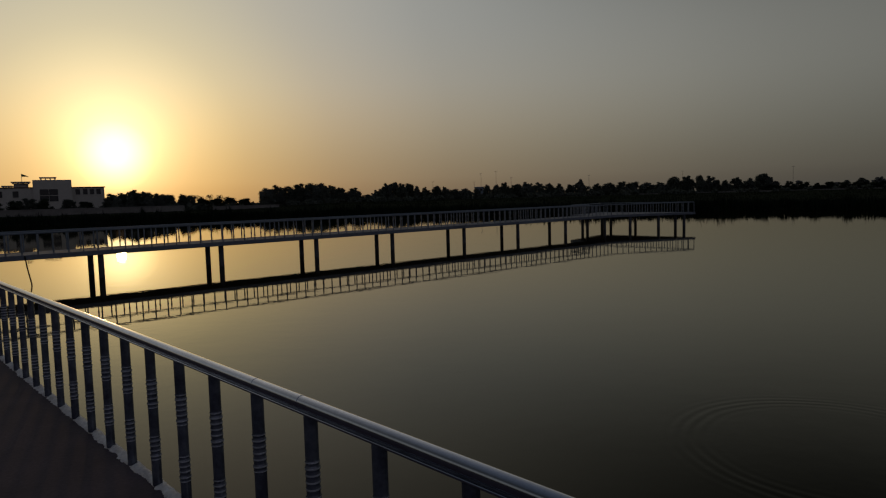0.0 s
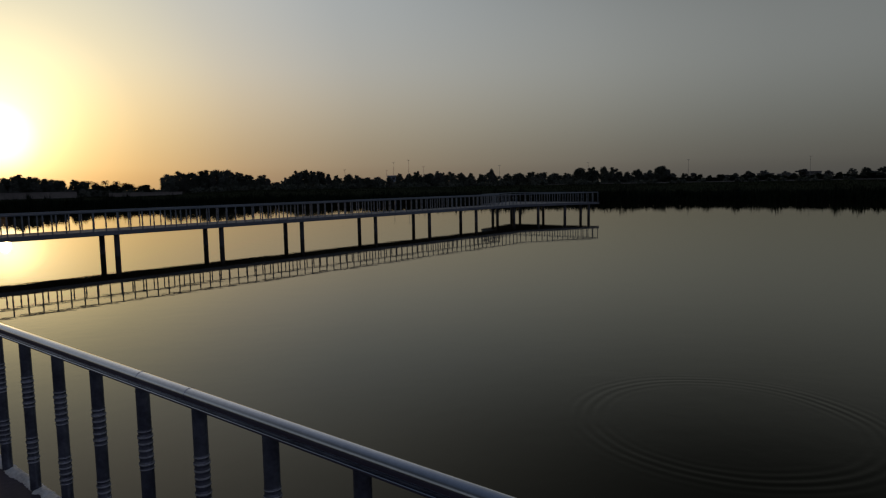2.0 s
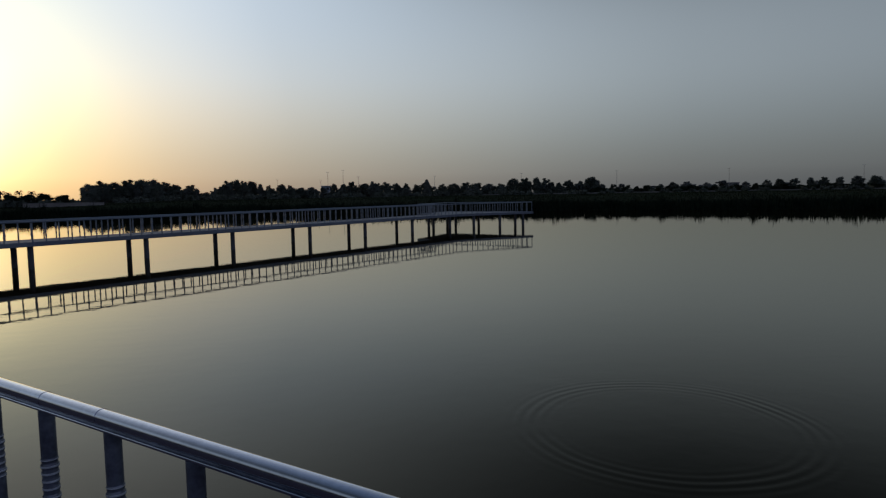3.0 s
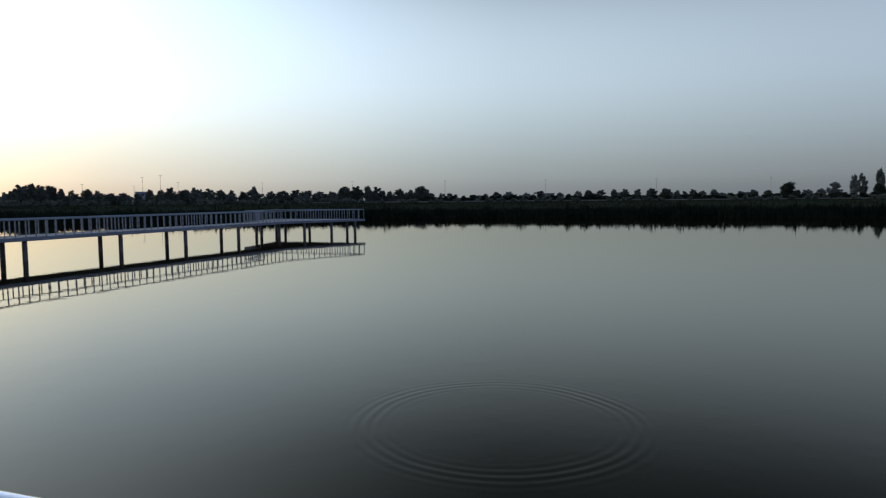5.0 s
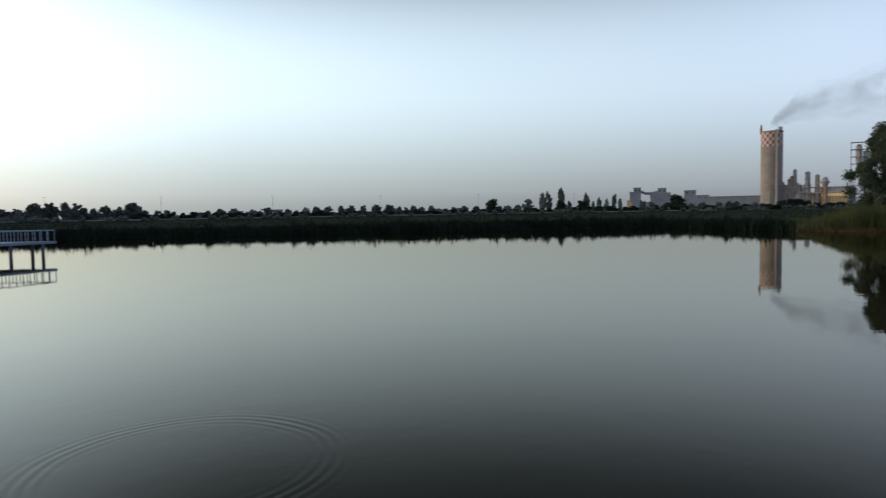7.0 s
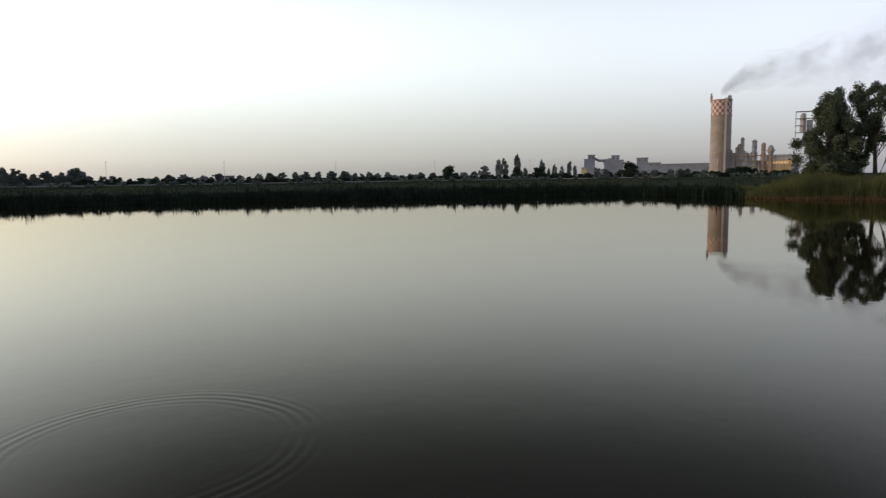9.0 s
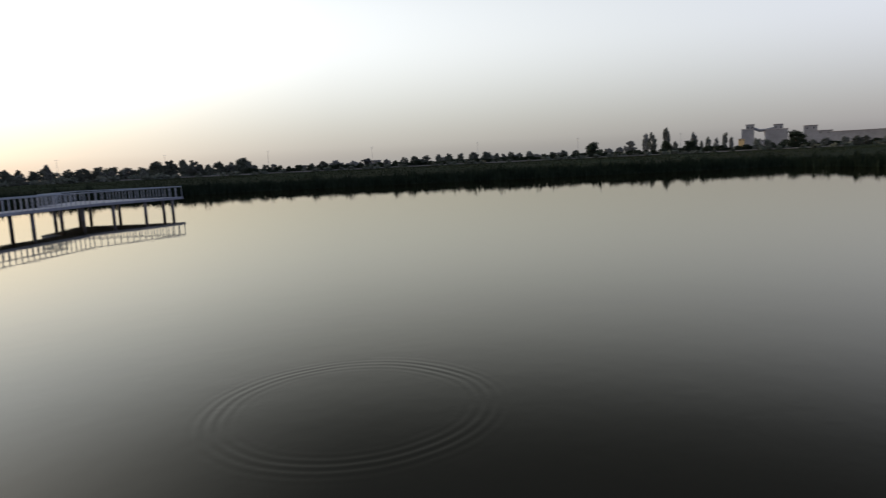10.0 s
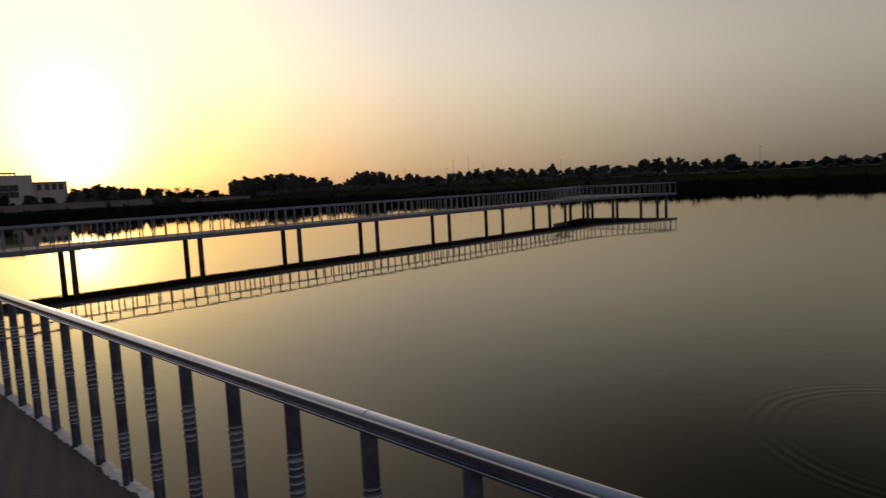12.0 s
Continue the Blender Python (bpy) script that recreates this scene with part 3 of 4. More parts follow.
pier_baluster = Shape().lathe(pr, 8).mesh("baluster", M_PIERRAIL, True)


def pier_railing(runs):
    """A railing along one side; runs are stretches (u, v) to (u, v)."""
    rl = thing("railing", M_PIER, "pale blue-grey steel railing with upright balusters on the pier", "railing", "railings of the pier")
    for (ua, va), (ub, vb) in runs:
        length = math.hypot(ub - ua, vb - va)
        n = max(1, round(length / STEP))
        for i in range(n + 1):
            q = i / n
            part("baluster", pier_baluster, None, rl, m=Matrix.Translation((ua + (ub - ua) * q, va + (vb - va) * q, DECK)))
        part("top_rail", Shape().tube([(ua, va, RAILTOP - 0.034), (ub, vb, RAILTOP - 0.034)], 0.034, 10), M_PIERRAIL, rl, smooth=True)


pier_railing([((U0, FRONT + 0.06), (U1, FRONT + 0.06)), ((U1, FRONT + 0.06), (38.64, -3.19))])
pier_railing([((U0, BACK - 0.06), (U1 + 0.06, BACK - 0.06)), ((U1 + 0.06, BACK - 0.06), (U1 + 0.06, 3.1)), ((U1 + 0.06, 3.1), (38.64, 4.58)), ((38.64, 4.58), (38.64, -3.19))])


# ---- trees ----
def leaf_quads(rng, centres, radii, count, size, flat=1.0, inner=0.55):
    """Small tilted leaf sprays, scattered in the outer part of clumps."""
    pick = rng.integers(0, len(centres), count)
    d = rng.normal(size=(count, 3))
    d /= np.linalg.norm(d, axis=1)[:, None]
    rr = radii[pick] * (inner + (1 - inner) * rng.random(count) ** 0.6)[:, None] * rng.uniform(0.75, 1.12, count)[:, None]
    p = centres[pick] + d * rr
    a = rng.normal(size=(count, 3))
    a /= np.linalg.norm(a, axis=1)[:, None]
    b = np.cross(a, rng.normal(size=(count, 3)))
    b /= np.linalg.norm(b, axis=1)[:, None]
    s = size * rng.uniform(0.55, 1.3, count)[:, None]
    v = np.stack([p - a * s, p - b * s * 0.55 * flat, p + a * s, p + b * s * 0.55 * flat], 1).reshape(-1, 3)
    return v, np.arange(count * 4).reshape(-1, 4)


def tree_model(name, seed, style, leaf, bark, label, count=6500, leaf_size=0.024):
    """A tree of height 1 and width 1: tapered trunk with limbs, and a crown of leaf sprays in uneven heads."""
    rng = np.random.default_rng(seed)
    t = thing(name, pose(0, 0, -50), label, "tree" if name != "bush" else "bush", "trees round the lake")
    low, n, open_ = {"round": (0.10, 44, 1.0), "tall": (0.05, 40, 1.0), "bush": (0.0, 40, 1.1), "gappy": (0.14, 40, 0.85)}[style]
    cen, rad = [], []
    limbs = Shape()
    lean = rng.normal(0, 0.03, 2)
    limbs.tube([(0, 0, -0.03), (lean[0] * 0.4, lean[1] * 0.4, 0.25), (lean[0], lean[1], 0.55), (lean[0] * 1.6, lean[1] * 1.6, 0.82)], [0.035, 0.027, 0.017, 0.006], 7)
    bulge = rng.uniform(0.62, 1.15, 7) if style == "tall" else rng.uniform(0.80, 1.08, 7)
    for i in range(n):
        ang, h = i * 2.4 + rng.random() * 0.9, (i + rng.random()) / n
        b = bulge[int(ang * 7 / 6.283) % 7]
        env = {"round": 0.40 * math.sqrt(max(0.10, 1 - (1.75 * h - 0.80) ** 2)), "tall": 0.40 * (0.62 + 0.38 * math.sin(math.pi * min(1.0, 0.15 + h))) * (1.02 - 0.18 * h),
               "bush": 0.40 * math.sqrt(max(0.12, 1 - 0.85 * h * h)), "gappy": 0.39 * math.sqrt(max(0.10, 1 - (1.8 * h - 0.85) ** 2))}[style]
        reach = env * b * math.sqrt(rng.uniform(0.05, 1.0))
        z = low + (0.90 * (1 - 0.35 * (reach / 0.42) ** 2) * (0.5 + 0.5 * b) - low) * h
        c = np.array((math.cos(ang) * reach, math.sin(ang) * reach, z))
        cen.append(c)
        q = rng.uniform(0.09, 0.17) * open_
        rad.append((q * 1.05, q * 1.05, q * rng.uniform(0.75, 1.05)))
        if i % 2 == 0:
            limbs.tube([(lean[0] * z, lean[1] * z, max(0.06, z - 0.22)), tuple(c * [0.6, 0.6, 1] - [0, 0, 0.06]), tuple(c)], [0.012, 0.008, 0.003], 5)
    part("trunk", limbs, bark, t, smooth=True)
    v, f = leaf_quads(rng, np.array(cen), np.array(rad), count, leaf_size, inner=0.2)
    v2, f2 = leaf_quads(rng, np.array(cen), np.array(rad) * 0.7, 1000, 0.065, inner=0.0)
    v, f = np.concatenate([v, v2]), np.concatenate([f, f2 + len(v)])
    part("crown", soup("crown", v, f, leaf), None, t)
    return t


def palm_model(seed):
    rng = np.random.default_rng(seed)
    t = thing("palm_tree", pose(0, 0, -50), "date palm with a thin trunk and drooping fronds", "palm tree", "palms behind the wall")
    part("trunk", Shape().tube([(0, 0, -0.02), (0.01, 0, 0.35), (0.03, 0, 0.74)], [0.03, 0.022, 0.02], 8), M_BARK, t, smooth=True)
    for i in range(18):
        a = i * 2.4 + rng.random() * 0.4
        rise = rng.uniform(0.02, 0.22)
        s = Shape()
        c, d = math.cos(a), math.sin(a)
        spine = [(0.03 + c * q * 0.30, d * q * 0.30, 0.74 + rise * math.sin(q * 2.4) * 1.1 - 0.13 * q * q) for q in (0, 0.35, 0.7, 1.0)]
        for j in range(3):
            p, q = Vector(spine[j]), Vector(spine[j + 1])
            w = Vector((-d, c, 0)) * (0.035 if j < 2 else 0.028)
            w2 = Vector((-d, c, 0)) * (0.035 if j < 1 else 0.028 if j < 2 else 0.004)
            dr = Vector((0, 0, -0.02))
            s.add([p, p + w + dr, q + w2 + dr, q], [(0, 1, 2, 3)])
            s.add([p, p - w + dr, q - w2 + dr, q], [(3, 2, 1, 0)])
        part("frond", s, M_LEAF_DARK, t)
    return t


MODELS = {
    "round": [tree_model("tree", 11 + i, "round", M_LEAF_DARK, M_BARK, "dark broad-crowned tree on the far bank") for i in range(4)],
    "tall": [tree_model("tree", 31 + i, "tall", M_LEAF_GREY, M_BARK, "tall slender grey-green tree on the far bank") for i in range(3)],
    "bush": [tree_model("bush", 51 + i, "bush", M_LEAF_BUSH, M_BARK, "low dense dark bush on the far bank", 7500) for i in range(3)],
    "pale": [tree_model("tree", 91 + i, "gappy", M_LEAF_PALE, M_BARK, "grey-green tree in the row behind the road, leaves paled for haze") for i in range(3)],
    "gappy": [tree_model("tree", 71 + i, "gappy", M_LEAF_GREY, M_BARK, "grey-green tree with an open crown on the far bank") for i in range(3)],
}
count_used = {k: 0 for k in MODELS}
rt = random.Random(4)


def plant_tree(kind, az, d, top, half):
    """top: how steeply its top is seen above eye level, in thousandths; half: half its width in degrees."""
    p = bearing(az, d)
    g = float(ground_height(p.x, p.y)[0])
    h = 2.45 + top * 0.001 * d - g
    w = 2 * d * math.radians(half) * 1.32
    models = MODELS[kind]
    src = models[count_used[kind] % len(models)]
    m = Matrix.Translation((p.x, p.y, g)) @ Matrix.Rotation(rt.uniform(0, 6.28), 4, "Z") @ Matrix.Diagonal((w, w, h * 1.03, 1))
    if count_used[kind] < len(models):
        src.matrix_basis = m
    else:
        made = copy_thing(src, Matrix.Identity(4))
        made.matrix_basis = m
    count_used[kind] += 1


WEST = [(26.7, 18, 0.8), (25.9, 20, 0.8), (25.2, 22, 0.8), (24.3, 20, 0.8), (23.3, 17, 0.8), (22.6, 16, 0.7), (21.6, 15, 0.5), (21.0, 14, 0.45), (20.0, 9, 0.8), (18.9, 9, 0.8), (17.9, 9, 0.7), (16.8, 8, 0.7),
        (33.0, 12, 0.7), (32.2, 14, 0.8), (31.3, 12, 0.6), (29.7, 13, 0.6), (28.5, 9, 0.7), (34.5, 11, 0.9)]
for az, top, half in WEST:
    plant_tree("bush" if top < 13 else "round", az, 172 if az < 27 else 166, top, half)
GROVE = [(15.0, 22, 0.75), (14.2, 25, 0.7), (13.3, 24, 0.75), (12.3, 27, 0.8), (11.3, 29, 0.85), (10.4, 28, 0.75), (9.6, 23, 0.65), (8.8, 20, 0.6), (7.7, 19, 0.65), (6.5, 9, 0.4), (5.7, 15, 0.4), (4.9, 24, 0.5),
         (4.2, 26, 0.6), (3.5, 24, 0.5), (2.9, 25, 0.5), (2.2, 20, 0.3), (1.5, 17, 0.3), (0.5, 19, 0.45), (-0.2, 17, 0.35), (-1.1, 14, 0.55), (-2.0, 14, 0.6)]
NORTH = [(-3.9, 18, 0.35), (-4.7, 18, 0.35), (-5.4, 21, 0.5), (-6.5, 19, 0.6), (-7.3, 21, 0.5), (-8.3, 19, 0.6), (-9.2, 18, 0.4), (-10.1, 17, 0.4), (-11.0, 16, 0.4), (-11.9, 23, 0.35), (-13.3, 15, 0.45),
         (-14.2, 16, 0.6), (-15.3, 17, 0.6), (-16.3, 17, 0.65), (-17.3, 15, 0.65), (-18.3, 14, 0.5), (-19.4, 22, 0.6), (-20.4, 22, 0.6), (-21.4, 24, 0.4), (-22.2, 21, 0.5), (-23.3, 14, 0.35), (-24.1, 18, 0.45),
         (-25.1, 16, 0.45), (-26.0, 23, 0.6)]
for i, (az, top, half) in enumerate(GROVE + NORTH):
    plant_tree("round" if i % 5 else "gappy", az, 222 + (i * 37) % 25, top, half)
ROW = [(-26.9, 11, 0.4), (-27.8, 10, 0.4), (-29.0, 8, 0.33), (-29.7, 7, 0.28), (-30.5, 8, 0.5), (-31.6, 9, 0.42), (-32.6, 12, 0.5), (-33.8, 5, 0.3), (-34.6, 5, 0.3), (-35.7, 6, 0.35), (-37.4, 6, 0.35), (-38.7, 8, 0.33),
       (-39.5, 12, 0.36), (-40.4, 13, 0.4), (-41.4, 13, 0.45), (-42.5, 14, 0.33), (-43.4, 14, 0.4), (-44.4, 14, 0.37), (-45.5, 15, 0.5), (-46.6, 15, 0.47), (-47.5, 11, 0.37), (-48.1, 10, 0.3), (-48.7, 12, 0.34),
       (-49.5, 10, 0.36), (-50.3, 12, 0.38), (-51.5, 7, 0.3), (-52.3, 9, 0.37), (-53.2, 11, 0.42), (-54.2, 10, 0.34)]
for i, (az, top, half) in enumerate(ROW):
    plant_tree(("gappy", "round", "tall")[i % 3] if top > 8 else "bush", az, 226 + (i * 31) % 16, top, half)
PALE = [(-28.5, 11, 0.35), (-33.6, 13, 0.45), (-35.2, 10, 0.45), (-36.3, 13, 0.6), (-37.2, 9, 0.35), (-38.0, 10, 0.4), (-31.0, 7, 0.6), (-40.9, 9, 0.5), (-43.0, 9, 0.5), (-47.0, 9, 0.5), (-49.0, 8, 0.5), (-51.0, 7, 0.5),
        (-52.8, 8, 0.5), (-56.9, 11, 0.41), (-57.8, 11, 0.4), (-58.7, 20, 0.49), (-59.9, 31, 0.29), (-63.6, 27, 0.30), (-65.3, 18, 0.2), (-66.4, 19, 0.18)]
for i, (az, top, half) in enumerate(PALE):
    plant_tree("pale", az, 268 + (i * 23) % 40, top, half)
TALL = [(-60.4, 30, 0.34), (-61.5, 36, 0.36), (-64.2, 14, 0.2), (-64.7, 19, 0.25), (-65.9, 24, 0.25), (-62.2, 15, 0.3)]
for i, (az, top, half) in enumerate(TALL):
    plant_tree("gappy" if i < 2 else "tall", az, 255 + (i * 17) % 20, top, half)
DARK = [(-55.6, 19, 0.75), (-61.5, 17, 0.55), (-63.3, 16, 0.7), (-70.9, 20, 0.85), (-78.55, 10, 0.5), (-79.2, 11.8, 0.55), (-79.8, 10.6, 0.5), (-80.3, 9, 0.4), (-78.9, 6, 0.6), (-79.6, 6, 0.6)]
for az, top, half in DARK:
    plant_tree("bush", az, 225, top, half)
LOW = [(-67.4, 6, 0.4), (-68.2, 13.4, 0.34), (-68.97, 11.8, 0.33), (-69.8, 5, 0.31), (-72.02, 8, 0.4), (-72.84, 9.2, 0.4), (-74.1, 10, 0.35), (-74.82, 9.9, 0.4), (-75.32, 9.7, 0.38), (-75.97, 5.5, 0.4), (-76.68, 9, 0.38), (-77.3, 6.4, 0.4), (-73.4, 5, 0.4), (-81.66, 5, 0.4), (-82.44, 6, 0.5), (-83.0, 7, 0.4), (-66.8, 5, 0.4), (-56.2, 6, 0.4),
       (-57.4, 5, 0.4), (-59.2, 6, 0.5), (-64.6, 6, 0.5), (-71.7, 4, 0.4), (-81.8, 5, 0.5)]
for az, top, half in LOW:
    plant_tree("bush" if top < 7 else "tall", az, 215, top, half)

# scrub filling the feet of the row along the road
rf = random.Random(17)
az = -26.6
while az > -83.0:
    plant_tree("bush", az, rf.uniform(219, 224), rf.uniform(2.5, 6.5), rf.uniform(0.35, 0.6))
    az -= rf.uniform(0.4, 0.75)

# smaller trees in the gaps of the western rows
az = 26.9
while az > 18.0:
    top = rf.uniform(11, 16) if az > 22.2 else rf.uniform(3, 7)
    plant_tree("tall" if az > 22.2 else "gappy", az, rf.uniform(168, 182), top, rf.uniform(0.3, 0.5))
    az -= rf.uniform(0.35, 0.6)
LINE = sorted((a, t) for a, t, _ in GROVE + NORTH)
az = 15.2
while az > -26.5:
    top = float(np.interp(az, [a for a, _ in LINE], [t for _, t in LINE])) * rf.uniform(0.55, 0.9)
    plant_tree(rf.choice(("gappy", "tall", "round")), az, rf.uniform(218, 264), top, rf.uniform(0.3, 0.55))
    az -= rf.uniform(0.5, 0.9)

palm = palm_model(5)
for i, (az, top) in enumerate(((20.65, 13.4), (20.2, 11.5), (19.5, 13.6), (18.7, 12.8))):
    p = bearing(az, 190)
    g = float(ground_height(p.x, p.y)[0])
    h = 2.45 + top * 0.19 - g
    m = Matrix.Translation((p.x, p.y, g)) @ Matrix.Rotation(i * 1.3, 4, "Z") @ Matrix.Diagonal((h * 0.95, h * 0.95, h * 1.1, 1))
    ob = palm if i == 0 else copy_thing(palm, Matrix.Identity(4))
    ob.matrix_basis = m

# scrub at the foot of the trees
rng = np.random.default_rng(8)
cen, rad = [], []
for az in np.arange(30, -83, -0.28):
    d = rng.uniform(185, 260) if az < 16 else rng.uniform(160, 180)
    p = bearing(az + rng.uniform(-0.2, 0.2), d)
    q = rng.uniform(0.4, 1.2) if az > -20 else rng.uniform(0.25, 0.6)
    cen.append((p.x, p.y, float(ground_height(p.x, p.y)[0]) + q * 0.6))
    rad.append((q * 1.9, q * 1.9, q))
v, f = leaf_quads(rng, np.array(cen), np.array(rad), 46000, 0.36, inner=0.1)
v2, f2 = leaf_quads(rng, np.array(cen), np.array(rad) * 0.65, 7000, 0.95, inner=0.0)
v, f = np.concatenate([v, v2]), np.concatenate([f, f2 + len(v)])
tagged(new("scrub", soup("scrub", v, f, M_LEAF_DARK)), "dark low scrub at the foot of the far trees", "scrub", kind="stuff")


# reeds along the shore
def reed_belt(name, az0, az1, step, depth, height, mat, seed, per_step, label, start=-0.5, width=0.10, power=1.0, grow=0.0, tuft=0.5):
    rg = np.random.default_rng(seed)
    az = np.repeat(np.arange(az0, az1, -step), per_step)
    az = az + rg.uniform(-step, step, len(az))
    # meet the bearing with the shore by stepping outwards
    bx, by = -np.sin(np.radians(az)), np.cos(np.radians(az))
    lo, hi = np.full(len(az), 40.0), np.full(len(az), 175.0)
    for _ in range(24):
        mid = (lo + hi) / 2
        x, y = bx * mid, by * mid
        inside = np.hypot(x - HUB[0], y - HUB[1]) < shore_radius(np.arctan2(y - HUB[1], x - HUB[0]))
        lo, hi = np.where(inside, mid, lo), np.where(inside, hi, mid)
    d = lo + start + depth * rg.random(len(az)) ** power
    x, y = bx * d, by * d
    z = np.maximum(ground_height(x, y), -0.3)
    patch = np.array([noise.noise((a * 0.16, b * 0.16, seed)) for a, b in zip(x, y)])
    fleck = np.array([noise.noise((a * 0.9, b * 0.9, seed + 7)) for a, b in zip(x, y)])
    h = height * (0.62 + 0.38 * rg.random(len(az)) + 0.22 * patch + tuft * np.maximum(fleck, 0) ** 1.4)
    if grow:
        h = h * np.clip((az0 - az) / grow, 0.4, 1.0)
    lean = rg.normal(0, 0.09, (len(az), 2)) * h[:, None]
    ang = rg.uniform(0, np.pi, len(az))
    w = np.stack([np.cos(ang), np.sin(ang)], 1) * width * rg.uniform(0.5, 1.2, len(az))[:, None]
    base = np.stack([x, y], 1)
    z0, z1 = z - 0.1, z + h
    v = np.concatenate([np.column_stack([base - w * 0.5, z0]), np.column_stack([base + w * 0.5, z0]),
                        np.column_stack([base + w * 0.45 + lean * 0.35, z + h * 0.6]), np.column_stack([base + lean, z1]), np.column_stack([base - w * 0.45 + lean * 0.35, z + h * 0.6])])
    n = len(az)
    k = np.arange(n)
    quads = np.stack([k, k + n, k + 2 * n, k + 4 * n], 1)
    tris = np.stack([k + 4 * n, k + 2 * n, k + 3 * n, k + 3 * n], 1)
    me = bpy.data.meshes.new(name)
    me.from_pydata(v.tolist(), [], quads.tolist() + tris[:, :3].tolist())
    me.materials.append(mat)
    tagged(new(name, me), label, "reeds", kind="stuff")


# tall tufts added to fray the mirrored reed edge, as ripples would smear it
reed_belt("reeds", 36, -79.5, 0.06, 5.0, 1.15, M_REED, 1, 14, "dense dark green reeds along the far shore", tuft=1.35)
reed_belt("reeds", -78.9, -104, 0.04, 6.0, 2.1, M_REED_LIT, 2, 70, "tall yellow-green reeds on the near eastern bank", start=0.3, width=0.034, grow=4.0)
reed_belt("reeds", -79.5, -104, 0.06, 0.9, 0.5, M_REED_DRY, 3, 10, "dry orange-brown reed stubble at the waterline", start=-0.3, width=0.07)
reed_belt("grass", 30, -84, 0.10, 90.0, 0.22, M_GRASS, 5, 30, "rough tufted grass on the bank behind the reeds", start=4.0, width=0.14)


# the large trees on the eastern bank
def bank_tree(seed, az, d, height, width, label, clumps, taper=0.65, base=0.06):
    rg = np.random.default_rng(seed)
    p = bearing(az, d)
    g = float(ground_height(p.x, p.y)[0])
    t = thing("tree", Matrix.Translation((p.x, p.y, g)), label, "tree", "trees round the lake")
    limbs = Shape()
    limbs.tube([(0, 0, -0.3), (0.15, 0.1, height * 0.2), (-0.2, 0.25, height * 0.45), (0.2, 0.1, height * 0.72)], [0.26, 0.21, 0.14, 0.05], 9)
    limbs.tube([(0.1, 0, 0.5), (0.5, -1.0, height * 0.3), (0.7, -1.7, height * 0.6), (0.9, -2.0, height * 0.8)], [0.16, 0.13, 0.09, 0.03], 8)
    cen, rad = [], []
    for i in range(clumps):
        z = height * (base + (0.93 - base) * ((i + rg.random()) / clumps))
        h = z / height
        env = width * 0.5 * (0.60 + 0.42 * math.sin(math.pi * min(1, h * 1.05))) * (1.0 if h < 0.45 else 1.0 - taper * (h - 0.45))
        a = i * 2.4 + rg.random()
        q = rg.uniform(0.35, 1.12)
        c = np.array((math.cos(a) * env * q, math.sin(a) * env * q, z))
        s = rg.uniform(0.45, 1.0)
        cen.append(c)
        rad.append((s * 0.95, s * 0.95, s * rg.uniform(0.8, 1.3)))
        limbs.tube([(0.05, 0.1, max(0.6, z - height * 0.22)), tuple(c * [0.55, 0.55, 1] - [0, 0, 0.5]), tuple(c)], [0.05, 0.032, 0.010], 6)
    for i in range(clumps // 4 if base < 0.2 else 0):
        a, q = i * 2.4, rg.uniform(0.05, 0.62)
        s = rg.uniform(0.7, 1.2)
        cen.append(np.array((math.cos(a) * width * 0.5 * q, math.sin(a) * width * 0.5 * q, height * rg.uniform(0.08, 0.45))))
        rad.append((s, s, s * 0.9))
    clumps = len(cen)
    part("trunk", limbs, M_BARK, t, smooth=True)
    v, f = leaf_quads(rg, np.array(cen), np.array(rad), clumps * 520, 0.10, inner=0.15)
    v2, f2 = leaf_quads(rg, np.array(cen), np.array(rad) * 0.6, clumps * 26, 0.26, inner=0.0)
    v, f = np.concatenate([v, v2]), np.concatenate([f, f2 + len(v)])
    part("crown", soup("crown", v, f, M_LEAF_NEAR), None, t)


bank_tree(3, -85.15, 84, 10.7, 7.3, "large dark green tree with a ragged open crown behind the reeds", 88, 1.6)
bank_tree(4, -86.35, 87, 11.7, 4.4, "tall dark green tree with an uneven crown behind the reeds", 34, 0.4, 0.2)
bank_tree(9, -88.1, 86, 11.7, 4.6, "large tree with bare lower limbs and an open crown", 30, 0.4, 0.42)
bank_tree(7, -91.6, 80, 10.2, 6.6, "large dark green tree leaning over the eastern reeds", 70)
bank_tree(5, -97.0, 84, 9.6, 7.2, "large dark green tree leaning over the eastern reeds", 70)

# kerb for the pale road line behind the bank, tall enough to show from the camera
kerb = Shape()
for a in np.arange(-15.0, -74.0, -0.5):
    p, q = bearing(a, 211), bearing(a - 0.5, 211)
    g = float(ground_height(p.x, p.y)[0]) - 0.2
    mm = Matrix.Translation((p.x, p.y, g)) @ Matrix.Rotation(math.atan2(q.y - p.y, q.x - p.x), 4, "Z")
    kerb.box(0.004, -0.2, 0, (q - p).length - 0.004, 0.2, 0.45, 0.02, mm)
tagged(new("trim", kerb.mesh("trim", M_KERB)), "low pale concrete kerb along the road behind the bank", "kerb", kind="structure")

